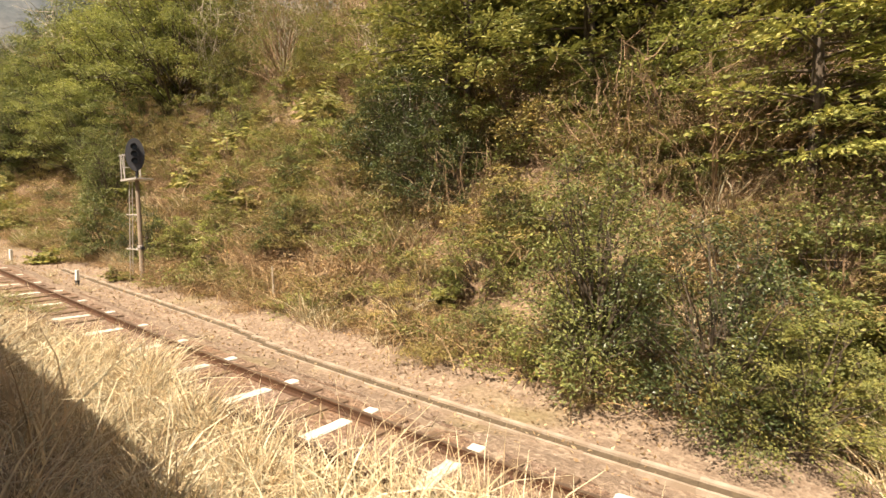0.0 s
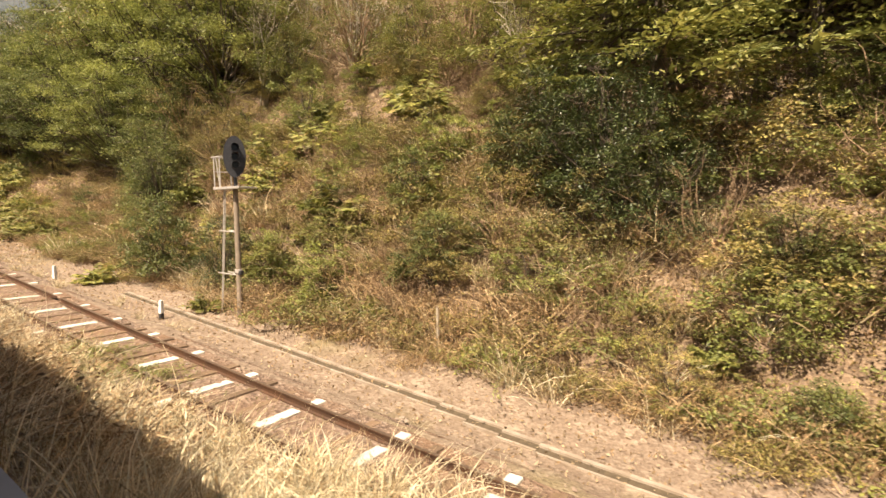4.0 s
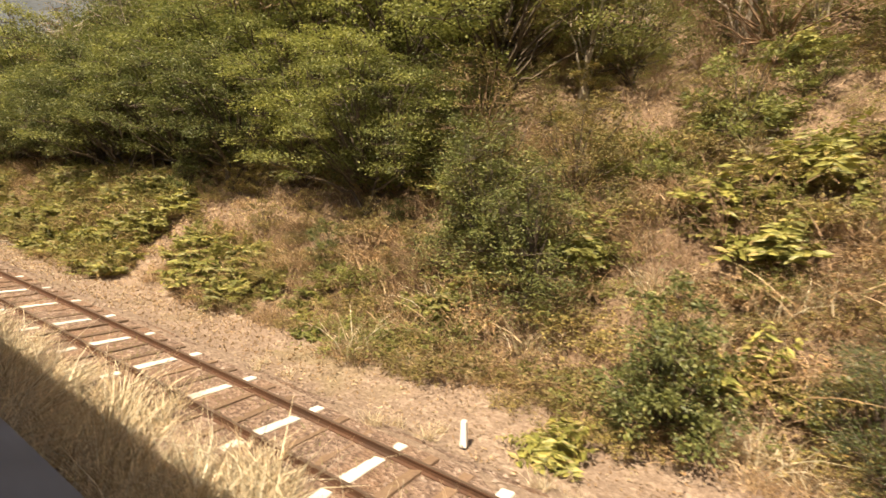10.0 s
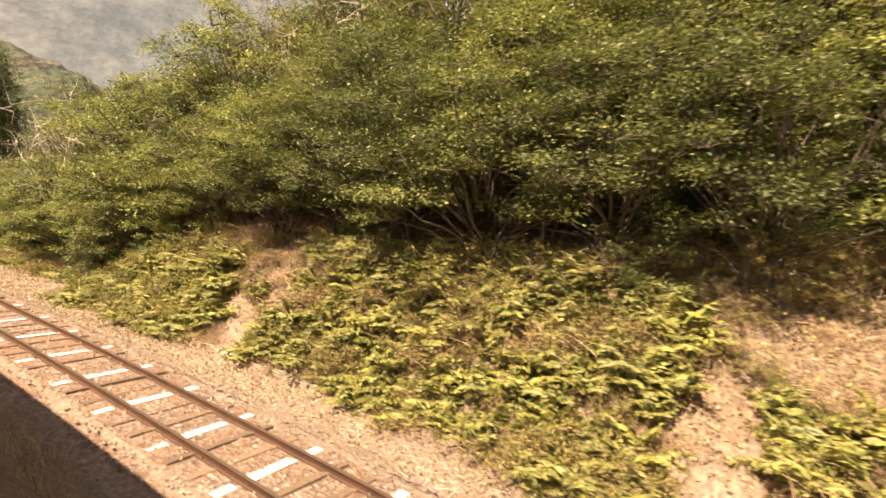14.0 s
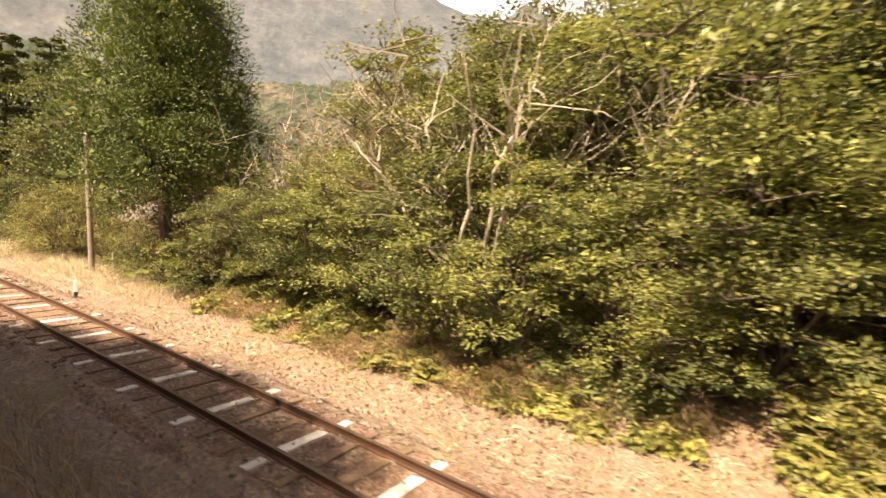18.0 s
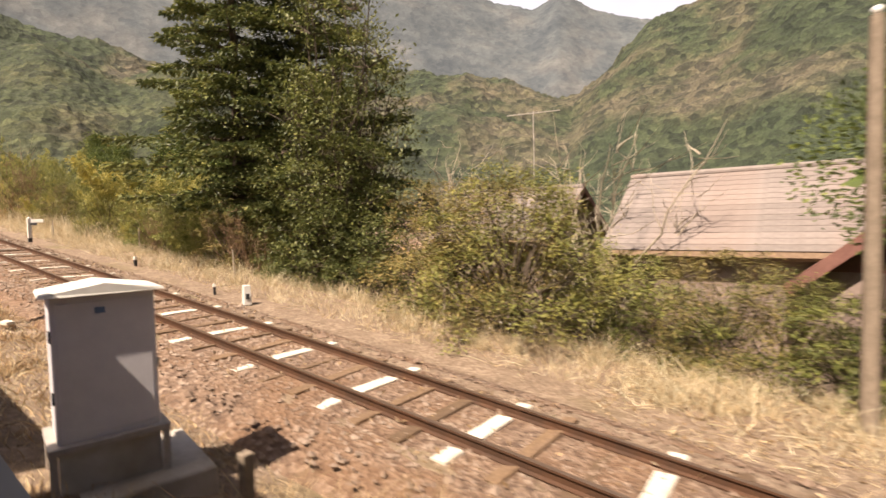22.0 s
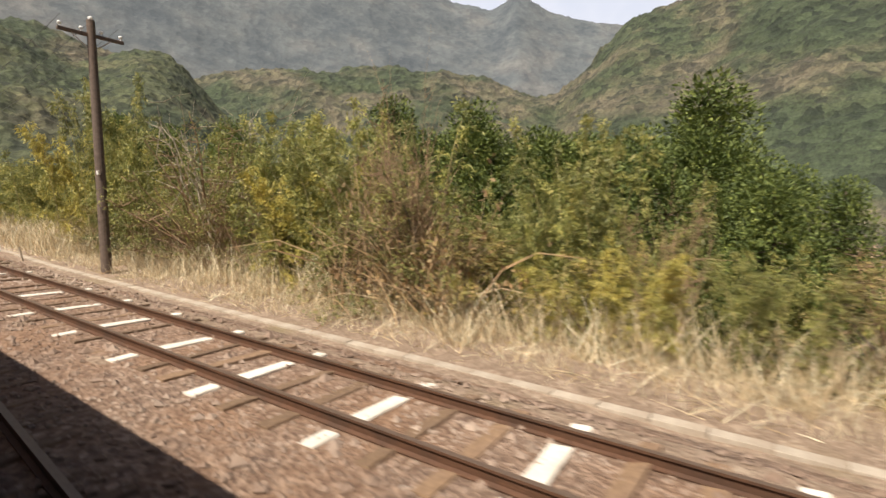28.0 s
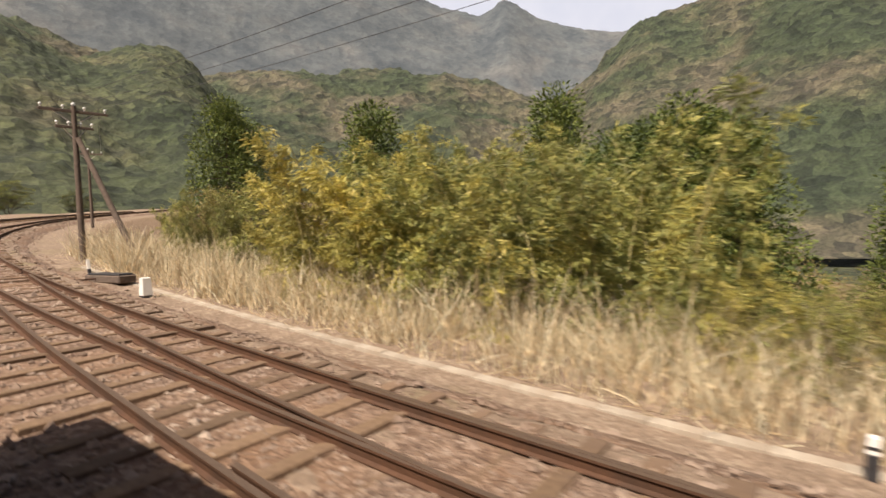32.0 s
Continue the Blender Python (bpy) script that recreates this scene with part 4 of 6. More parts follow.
# ---- lineside things ----
def signal():
    s = empty("railway_signal", spot(20.3, 3.66, -0.25), "grey tubular railway signal mast with ladder and black signal head", "railway signal")
    part("mast", rod((0, 0, 0), (0, 0, 3.95), 0.085, 0.07, 14), MATS["old_pole"], s)
    part("mast_band", rod((0, 0, 1.42), (0, 0, 1.52), 0.105, None, 14), MATS["galvanised"], s)
    part("clamp", box(-0.06, -0.17, 1.36, 0.06, 0.12, 1.48, 0.01), MATS["black_paint"], s)
    deck = part("platform", box(-0.3, -0.62, 3.88, 0.3, 0.62, 3.93, 0.008), MATS["galvanised"], s, "pale metal platform")
    part("platform_edge", box(-0.31, -0.63, 3.87, -0.29, 0.63, 3.94, 0.003), MATS["galvanised"], deck)
    for y in (0.60, 0.32):
        for x in (-0.27, 0.27):
            part("guard_post", rod((x, y, 3.92), (x, y, 4.82), 0.02, None, 8), MATS["galvanised"], s)
    for z in (4.40, 4.82):
        part("guard_rail", rod((-0.27, 0.60, z), (0.27, 0.60, z), 0.018, None, 8), MATS["galvanised"], s)
    for x in (-0.27, 0.27):
        part("guard_rail", rod((x, 0.72, 4.82), (x, 0.18, 4.82), 0.02, None, 8), MATS["galvanised"], s)
        part("guard_brace", rod((x, 0.34, 3.92), (x, 0.50, 4.82), 0.015, None, 8), MATS["galvanised"], s)
    ladder = part("ladder", rod((-0.10, 0.80, 0.05), (-0.10, 0.40, 3.9), 0.018, None, 8), MATS["galvanised"], s, "thin steel ladder")
    part("stile", rod((0.10, 1.06, 0.05), (0.10, 0.64, 3.9), 0.018, None, 8), MATS["galvanised"], ladder)
    for k in range(13):
        z = 0.3 + k * 0.285
        y = 0.80 - 0.41 * (z - 0.05) / 3.85
        part("rung", rod((-0.10, y, z), (0.10, y + 0.25, z), 0.013, None, 6), MATS["galvanised"], ladder)
    for z, y in ((2.62, 0.64), (1.35, 0.78)):
        part("bracket", rod((-0.05, 0, z), (-0.16, y, z + 0.04), 0.02, None, 6), MATS["galvanised"], s)
        part("bracket", rod((0.05, 0, z), (0.16, y, z + 0.04), 0.02, None, 6), MATS["galvanised"], s)
    part("neck", rod((0, -0.02, 3.93), (0, -0.02, 4.25), 0.05, None, 10), MATS["black_paint"], s)
    bm = bmesh.new()
    bmesh.ops.create_cone(bm, cap_ends=True, segments=28, radius1=0.34, radius2=0.34, depth=0.025, matrix=pose(0, -0.16, 4.80, 90) @ Matrix.Diagonal((0.9, 1.75, 1, 1)))
    head = part("backplate", bm, MATS["black_paint"], s, "black oval signal backplate")
    head.matrix_basis = pose(0, 0, 0, 0, 0, -28)
    part("lamp_case", box(-0.13, -0.14, 4.34, 0.13, 0.08, 5.26, 0.05), MATS["black_paint"], head)
    for z in (4.55, 4.80, 5.05):
        part("lens", rod((0, -0.19, z), (0, -0.172, z), 0.075, None, 16), MATS["dark_glass"], head)
        bm = bmesh.new()
        hood = bmesh.ops.create_cone(bm, cap_ends=False, segments=18, radius1=0.10, radius2=0.115, depth=0.26, matrix=pose(0, -0.30, z + 0.01, 90))
        bmesh.ops.delete(bm, geom=[v for v in bm.verts if v.co.z < z - 0.05], context="VERTS")
        bmesh.ops.solidify(bm, geom=bm.faces[:], thickness=0.008)
        part("hood", bm, MATS["black_paint"], head)
    part("cap", rod((0, 0, 5.28), (0, 0, 5.38), 0.05, 0.03, 10), MATS["black_paint"], head)


def marker(q, u, h, label, band=0.3, wide=0.11, top="white_paint", foot="black_paint", lean=2.0):
    m = empty("marker_post", spot(q, u, float(lay(q, u)) - 0.06, R.uniform(-20, 20)) @ pose(0, 0, 0, R.normal(0, lean), R.normal(0, lean)), label, "marker post", "marker posts along the track")
    part("foot", box(-wide / 2, -wide / 2, 0, wide / 2, wide / 2, h * band + 0.06, 0.008), MATS[foot], m)
    bm = box(-wide / 2 - 0.003, -wide / 2 - 0.003, h * band + 0.06, wide / 2 + 0.003, wide / 2 + 0.003, h + 0.06, 0.008)
    for v in bm.verts:
        if v.co.z > h:
            v.co.x *= 0.8
            v.co.y *= 0.8
    part("shaft", bm, MATS[top], m)
    return m


def signals_and_posts():
    signal()
    marker(21.7, 2.06, 0.55, "white marker post with a black foot beside the rusty track", 0.32)
    marker(29.0, 1.98, 0.5, "weathered white marker post beside the rusty track", 0.05)
    marker(84.1, 1.68, 0.6, "white marker post with a black foot beside the rusty track", 0.35)
    m = marker(100.9, 2.08, 0.52, "white painted marker stone with a dark mark on its face", 0.02, 0.2)
    part("mark", box(-0.05, -0.118, 0.22, 0.04, -0.106, 0.36, 0.002), MATS["black_paint"], m)
    marker(102.6, 2.17, 0.3, "short dark marker post with a white top", 0.7, 0.07)
    marker(108.7, 2.6, 0.36, "short dark marker post with a white top", 0.66, 0.09)
    marker(154.45, 2.42, 0.28, "low white painted marker stone beside the path", 0.05, 0.16)
    m = marker(158.95, 2.45, 0.46, "black marker post with white bands", 0.62, 0.11)
    part("band", box(-0.06, -0.06, 0.40, 0.06, 0.06, 0.43), MATS["black_paint"], m)
    marker(173.2, 2.07, 0.5, "white painted marker stone at the track's edge", 0.1, 0.24)
    marker(178.7, 2.4, 0.45, "white marker post with a black foot near the curve", 0.3, 0.1)
    marker(196.0, -2.6, 0.5, "white marker post beyond the curve", 0.2, 0.12)
    # gradient post with one arm
    g = empty("gradient_post", spot(118.8, 2.0, -0.22), "white gradient post with a short arm and black foot", "gradient post")
    part("foot", box(-0.075, -0.075, 0, 0.075, 0.075, 0.2, 0.006), MATS["black_paint"], g)
    part("shaft", box(-0.078, -0.078, 0.2, 0.078, 0.078, 1.14, 0.01), MATS["white_paint"], g)
    part("cap", rod((0, 0, 1.14), (0, 0, 1.20), 0.07, 0.02, 4), MATS["white_paint"], g)
    arm = part("arm", box(0.06, -0.03, 0.93, 0.60, 0.03, 1.09, 0.006), MATS["white_paint"], g, "short white arm")
    arm.matrix_basis = pose(0, 0, 0, 0, 0, -38)
    under = part("rear_arm", box(0.06, -0.025, 0.80, 0.42, 0.025, 0.92, 0.006), MATS["black_paint"], g, "short black arm")
    under.matrix_basis = pose(0, 0, 0, 0, 0, -60)
    # stakes
    for q, u, h in ((13.9, 4.75, 1.15), (150.4, 2.15, 0.5), (104.6, 4.0, 0.95), (96.5, 4.6, 0.9), (88.3, 4.7, 1.0), (121.5, 3.6, 0.9), (126.0, 3.7, 0.8), (112.2, 4.2, 1.1)):
        st = empty("wooden_stake", spot(q, u, float(lay(q, u)) - 0.1), "weathered grey wooden stake standing in dry grass", "stake", "stakes along the line")
        part("post", rod((0, 0, 0), (R.normal(0, 0.04), R.normal(0, 0.04), h + 0.1), 0.04, 0.03, 7), MATS["pale_bark"], st)
    # cabinet
    c = empty("relay_cabinet", spot(94.36, -3.52, float(lay(94.36, -3.52)) - 0.05, -12) @ Matrix.Diagonal((0.905, 0.79, (1.88 - float(lay(94.36, -3.52)) + 0.05) / 1.72, 1)), "pale grey trackside equipment cabinet with sloping lid on legs", "equipment cabinet")
    part("slab", box(-0.85, -0.75, -0.15, 0.85, 0.8, 0.10, 0.015), MATS["concrete"], c, "concrete footing")
    base = part("base_frame", box(-0.50, -0.44, 0.46, 0.50, 0.44, 0.52, 0.006), MATS["galvanised"], c)
    for x in (-0.46, 0.46):
        for y in (-0.40, 0.40):
            part("leg", box(x - 0.03, y - 0.03, 0.1, x + 0.03, y + 0.03, 0.47, 0.004), MATS["galvanised"], base)
    part("skirt", box(-0.42, -0.36, 0.1, 0.42, 0.36, 0.46, 0.01), MATS["concrete"], c)
    body = part("body", box(-0.42, -0.36, 0.52, 0.42, 0.36, 1.72, 0.012), MATS["grey_paint"], c)
    part("door", box(-0.38, -0.373, 0.57, 0.38, -0.360, 1.66, 0.004), MATS["grey_paint"], body)
    part("handle", box(0.38, -0.33, 1.02, 0.445, -0.30, 1.10, 0.004), MATS["black_paint"], body)
    part("hinge", rod((-0.425, -0.30, 0.85), (-0.425, -0.30, 0.95), 0.014, None, 8), MATS["black_paint"], body)
    part("hinge", rod((-0.425, -0.30, 1.35), (-0.425, -0.30, 1.45), 0.014, None, 8), MATS["black_paint"], body)
    part("side_plate", box(-0.08, -0.380, 1.56, 0.0, -0.372, 1.61), MATS["blue_plate"], body, "small blue plate")
    bm = bmesh.new()
    vs = [bm.verts.new(v) for v in ((-0.5, -0.46, 1.72), (0.5, -0.46, 1.72), (0.5, 0.46, 1.72), (-0.5, 0.46, 1.72), (-0.49, -0.45, 1.74), (0.49, -0.45, 1.74), (0.49, 0.45, 1.74), (-0.49, 0.45, 1.74), (0, -0.45, 1.81), (0, 0.45, 1.81))]
    for idx in ((0, 1, 5, 8, 4), (1, 2, 6, 5), (2, 3, 7, 9, 6), (3, 0, 4, 7), (4, 8, 9, 7), (8, 5, 6, 9), (3, 2, 1, 0)):
        bm.faces.new([vs[k] for k in idx])
    part("lid", bm, MATS["white_paint"], c, "white sloping lid")
    p = empty("wooden_post", spot(93.0, -3.0, float(lay(93, -3.0)) - 0.1), "short squared timber post beside the cabinet", "post")
    part("post", box(-0.05, -0.05, 0, 0.05, 0.05, 0.75, 0.008), MATS["old_pole"], p)
    # box on a post
    b = empty("telephone_box", spot(102.1, -2.88, float(lay(102.1, -2.88)) - 0.08, -38) @ Matrix.Diagonal((0.66, 0.66, 0.97, 1)), "white lineside box with a small roof on a dark post", "equipment box")
    part("post", rod((0, 0.03, 0), (0, 0.03, 2.02), 0.055, 0.05, 10), MATS["dark_pole"], b)
    case = part("case", box(-0.2, -0.17, 1.24, 0.2, 0.0, 1.80, 0.01), MATS["white_paint"], b)
    part("door", box(-0.18, -0.182, 1.27, 0.18, -0.170, 1.77, 0.004), MATS["white_paint"], case)
    part("lock", box(-0.035, -0.195, 1.70, 0.035, -0.180, 1.76, 0.004), MATS["black_paint"], case)
    part("latch", box(0.2, -0.14, 1.34, 0.235, -0.06, 1.45, 0.004), MATS["black_paint"], case)
    part("roof", box(-0.23, -0.22, 1.805, 0.23, 0.03, 1.855, 0.006), MATS["white_paint"], b)
    d = empty("cable_pedestal", spot(103.6, -3.75, float(lay(103.6, -3.75)) - 0.05), "small pale grey cable pedestal on a concrete foot", "cable pedestal")
    part("foot", box(-0.22, -0.3, 0, 0.22, 0.3, 0.07, 0.008), MATS["concrete"], d)
    part("column", box(-0.08, -0.09, 0.07, 0.08, 0.09, 0.52, 0.01), MATS["grey_paint"], d)
    part("cap", box(-0.095, -0.105, 0.52, 0.095, 0.105, 0.56, 0.008), MATS["white_paint"], d)
    for q, u, w, l, a in ((102.9, -3.55, 0.12, 0.4, 30), (101.6, -2.6, 0.14, 0.3, 10), (156.7, -0.05, 0.46, 0.62, 8)):
        sl = empty("pale_slab", spot(q, u, max(float(lay(q, u)), 0.0) + 0.005, a), "pale flat slab lying on the ground", "slab")
        part("slab", box(-w / 2, -l / 2, -0.05, w / 2, l / 2, 0.018, 0.006), MATS["sleeper_pale"], sl)
    w = empty("dwarf_signal", spot(141.5, -1.5, -0.24), "small white domed lamp housing on a dark foot in the ballast", "dwarf signal")
    part("foot", box(-0.09, -0.10, 0, 0.09, 0.10, 0.36, 0.02), MATS["black_paint"], w)
    bm = bmesh.new()
    bmesh.ops.create_uvsphere(bm, u_segments=18, v_segments=10, radius=0.13, matrix=pose(0, 0, 0.40) @ Matrix.Diagonal((1, 1.2, 0.8, 1)))
    part("housing", bm, MATS["white_paint"], w)
    t = empty("point_machine", spot(176.0, 2.2, -0.2, 10), "dark flat point machine cover beside the turnout", "point machine")
    part("case", box(-0.25, -0.9, 0, 0.25, 0.9, 0.22, 0.03), MATS["dark_pole"], t)
    part("lid", box(-0.22, -0.8, 0.22, 0.22, 0.8, 0.27, 0.02), MATS["black_paint"], t)
    part("rod", rod((-0.2, 0.3, 0.12), (-1.6, 0.3, 0.14), 0.025, None, 8), MATS["rail_steel"], t)


def pole(q, u, h, mat, label, arms=(), lean=(0, 0), r=0.13, tag=0.0, strut=False):
    dz = float(lay(q, u)) - 0.2
    p = empty("utility_pole", spot(q, u, dz) @ pose(0, 0, 0, lean[0], lean[1]), label, "utility pole", "poles along the line")
    part("shaft", rod((0, 0, 0), (0, 0, h), r, r * 0.72, 14), MATS[mat], p)
    for z, half in arms:
        a = part("crossarm", box(-half, -0.05, z - 0.05, half, 0.05, z + 0.05, 0.008), MATS["dark_pole"], p)
        for x in np.linspace(-half * 0.92, half * 0.92, 4):
            bm = rod((x, 0, z + 0.05), (x, 0, z + 0.11), 0.02, None, 6)
            bmesh.ops.create_uvsphere(bm, u_segments=10, v_segments=6, radius=0.055, matrix=pose(x, 0, z + 0.16))
            part("insulator", bm, MATS["insulator"], a, "white porcelain insulator")
        for s in (-1, 1):
            part("brace", rod((s * half * 0.6, 0, z - 0.04), (0, 0, z - 0.5), 0.016, None, 6), MATS["galvanised"], a)
    bm = bmesh.new()
    bmesh.ops.create_uvsphere(bm, u_segments=10, v_segments=6, radius=0.07, matrix=pose(0, 0, h + 0.07))
    part("top_insulator", bm, MATS["insulator"], p)
    if tag:
        t = part("tag", box(-0.10, -0.03, tag, 0.06, 0.03, tag + 0.12, 0.004), MATS["white_paint"], p, "small white tag")
        t.matrix_basis = pose(-0.09, -0.12, 0, 0, 0, 45)
    if strut:
        part("strut", rod((1.3, -2.2, 0.1), (0.06, -0.1, h * 0.8), 0.11, 0.09, 10), MATS[mat], p, "leaning strut pole")
    return p


pole(88.7, 4.0, 6.1, "old_pole", "weathered wooden utility pole among bushes", (), (0, 0), 0.12)
pole(145.65, 2.97, 8.0, "dark_pole", "weathered wooden utility pole with a crossarm and white tag", ((7.55, 0.9),), (0, 0), 0.16, 3.25)
pole(182.4, 3.0, 6.1, "dark_pole", "dark wooden utility pole with crossarms, insulators and a strut", ((5.9, 1.1), (5.3, 0.6)), (0, 0), 0.12, 0, True)
pole(206.0, 4.0, 6.0, "dark_pole", "dark wooden utility pole farther along the curve", ((5.7, 0.9),), (0, 0), 0.11)


def wire(a, b, sag, label):
    s = np.linspace(0, 1, 25)[:, None]
    p = np.asarray(a) * (1 - s) + np.asarray(b) * s - np.array([0, 0, 1.0]) * sag * 4 * s * (1 - s)
    v, f = tube(p, np.full(25, 0.007), 5)
    tagged(new("overhead_wire", mesh_of("overhead_wire", v, f, MATS["black_paint"])), label, "wire", "overhead wires")


for off in (-0.8, 0.0, 0.8):
    wire(at(145.65, 2.97 + off, 7.55), at(182.4, 3.0 + off, 5.7), 0.5, "thin dark overhead wire strung between two wooden poles")
    wire(at(182.4, 3.0 + off, 5.7), at(206.0, 4.0 + off, 5.4), 0.4, "thin dark overhead wire strung between two wooden poles")
signals_and_posts()

# ---- unseen train along the whole running track, added to cast the train's shadow ----
def hull(section, q0, q1, mat, step=1.3):
    """A closed cross-section (side, height above the sleepers) swept along the running track."""
    q = np.linspace(q0, q1, max(2, int((q1 - q0) / step) + 1))
    u, z = own(q)
    n = len(section)
    v = np.stack([at(q, u + a, z + b) for a, b in section], 1).reshape(-1, 3)
    k, j = np.meshgrid(np.arange(len(q) - 1), np.arange(n), indexing="ij")
    f = np.stack([k * n + j, k * n + (j + 1) % n, (k + 1) * n + (j + 1) % n, (k + 1) * n + j], -1).reshape(-1, 4)
    return mesh_of("hull", v, [f, np.array([np.arange(n)[::-1], np.arange(n) + (len(q) - 1) * n])], MATS[mat])


ROOF = [(1.40, 2.86), (1.41, 2.96), (1.30, 3.22), (1.02, 3.46), (0.55, 3.60), (0.0, 3.64), (-0.55, 3.60), (-1.02, 3.46), (-1.30, 3.22), (-1.41, 2.96), (-1.40, 2.86)]


def carriage(q0, q1, front):
    c = empty("railcar", pose(0, 0, 0), "maroon railcar with open windows, added along the running track for its shadow", "train", "railcars of the train")
    part("underframe", hull([(-1.2, 0.62), (1.2, 0.62), (1.3, 0.98), (-1.3, 0.98)], q0, q1, "black_paint"), None, c, "dark steel underframe")
    for s in (-1, 1):
        side = part("side_panel", hull([(s * 1.33, 0.72), (s * 1.37, 0.72), (s * 1.38, 1.93), (s * 1.33, 1.93)][::s], q0, q1, "maroon_paint"), None, c, "glossy maroon side panel")
        part("sill", hull([(s * 1.31, 1.932), (s * 1.40, 1.932), (s * 1.40, 1.965), (s * 1.31, 1.965)][::s], q0, q1, "galvanised"), None, side)
        for q in np.arange(q0 + 0.3, q1 - 0.2, 2.1):
            uo, zo = own(q)
            p = part("window_post", box(s * 0.78 - 0.04, -0.05, 0.98, s * 0.78 + 0.04, 0.05, 2.95, 0.008), MATS["maroon_paint"], c)
            p.matrix_basis = spot(q, float(uo), float(zo))
        for q in (q0 + 2.4, q0 + 4.3, q1 - 4.3, q1 - 2.4):
            uo, zo = own(q)
            w = part("wheel", rod((s * 0.50, 0, 0.57), (s * 0.62, 0, 0.57), 0.41, 0.43, 24), MATS["rail_steel"], c)
            w.matrix_basis = spot(q, float(uo), float(zo))
    part("roof", hull(ROOF, q0, q1, "roof_paint"), None, c, "grey arched roof")
    for q in (q0, q1):
        uo, zo = own(q)
        e = part("end_wall", box(-0.80, -0.05, 0.7, 0.80, 0.05, 2.9, 0.02), MATS["maroon_paint"], c)
        e.matrix_basis = spot(q, float(uo), float(zo))
    if front:
        uo, zo = own(q1)
        for x in (-0.4, 0.4):
            g = part("windscreen", box(x - 0.33, 0.052, 1.85, x + 0.33, 0.07, 2.65, 0.01), MATS["dark_glass"], c)
            g.matrix_basis = spot(q1, float(uo), float(zo))
        for x in (-0.6, 0.6):
            g = part("headlight", rod((x, 0.05, 1.3), (x, 0.10, 1.3), 0.11, None, 16), MATS["insulator"], c)
            g.matrix_basis = spot(q1, float(uo), float(zo))
    elif q1 < 80 or q0 > 120:
        part("gangway", hull([(-0.75, 0.9), (0.75, 0.9), (0.75, 2.9), (1.2, 2.95), (1.2, 3.1), (0.8, 3.45), (-0.8, 3.45), (-1.2, 3.1), (-1.2, 2.95), (-0.75, 2.9)], q1 + 0.05, q1 + 0.45, "black_paint", 0.1), None, c, "dark folding gangway")


def wagon(q0, q1):
    """A low open wagon, added where the train's shadow has to be narrower."""
    c = empty("shadow_wagon", pose(0, 0, 0), "maroon open wagon with plain side boards, added for a narrower train shadow", "train", "wagons of the train")
    part("underframe", hull([(-1.2, 0.62), (1.2, 0.62), (1.3, 0.98), (-1.3, 0.98)], q0, q1, "black_paint"), None, c, "dark steel underframe")
    for s in (-1, 1):
        part("side_board", hull([(s * 1.30, 0.981), (s * 1.35, 0.981), (s * 1.35, 1.78), (s * 1.30, 1.78)][::s], q0, q1, "maroon_paint"), None, c, "maroon side board")
        for q in (q0 + 2.4, q0 + 4.3, q1 - 4.3, q1 - 2.4):
            uo, zo = own(q)
            w = part("wheel", rod((s * 0.50, 0, 0.57), (s * 0.62, 0, 0.57), 0.41, 0.43, 24), MATS["rail_steel"], c)
            w.matrix_basis = spot(q, float(uo), float(zo))


for k in range(10):
    # low wagons in these two places shorten the cast shadow
    if k in (6, 7):
        wagon(-12.0 + k * 17.8, -12.0 + k * 17.8 + 17.3)
    else:
        carriage(-12.0 + k * 17.8, -12.0 + k * 17.8 + 17.3, k == 9)

# ---- drain, kerb and cable trough ----
drain = empty("drain_channel", pose(0, 0, 0), "narrow concrete drain with a dark floor beside the track, half filled with leaves", "drain")
for k in range(34):
    q = 1.2 + k * 0.72
    u = float(np.interp(q, [5.4, 6.6, 8.1, 10.0, 12.7, 16.4], [2.15, 2.16, 2.2, 2.22, 2.58, 2.66]))
    for du, w, h in ((-0.12, 0.05, 0.010), (0.13, 0.09, 0.035)):
        pc = part("kerb_block", box(-w / 2, -0.3605, -0.3, w / 2, 0.3605, h, 0.0), MATS["old_concrete"], drain)
        pc.matrix_basis = spot(q, u + du, -0.175 + R.normal(0, 0.002), 0) @ pose(0, 0, 0, climb(q))
    pc = part("channel_floor", box(-0.11, -0.36, -0.3, 0.13, 0.36, 0.006), MATS["drain_dark"], drain)
    pc.matrix_basis = spot(q, u, -0.185) @ pose(0, 0, 0, climb(q))
kerb = empty("kerb", pose(0, 0, 0), "low broken concrete kerb along the foot of the bank", "kerb")
for k in range(12):
    q = 49.4 + k * 0.72
    u = 3.25 - 0.05 * (q - 50) / 3
    pc = part("kerb_block", box(-0.09, -0.34, -0.5, 0.09, 0.34, 0.0, 0.015), MATS["dusty_concrete"], kerb)
    pc.matrix_basis = spot(q, u + R.normal(0, 0.03), float(lay(q, u)) + 0.10 + R.normal(0, 0.03), R.normal(0, 1.5)) @ pose(0, 0, 0, climb(q) + R.normal(0, 1), R.normal(0, 4))
trough = empty("cable_trough", pose(0, 0, 0), "long row of pale concrete cable trough lids in the grass", "cable trough")
for k in range(88):
    q = 126.0 + k * 0.62
    pc = part("lid", box(-0.10, -0.308, -0.1, 0.10, 0.308, 0.035, 0.006), MATS["dusty_concrete"], trough)
    pc.matrix_basis = spot(q, float(np.interp(q, [126, 140, 148, 154, 181], [2.2, 2.25, 2.32, 2.55, 2.6])) + R.normal(0, 0.008), -0.215 + R.normal(0, 0.003), R.normal(0, 0.25)) @ pose(0, 0, 0, climb(q))

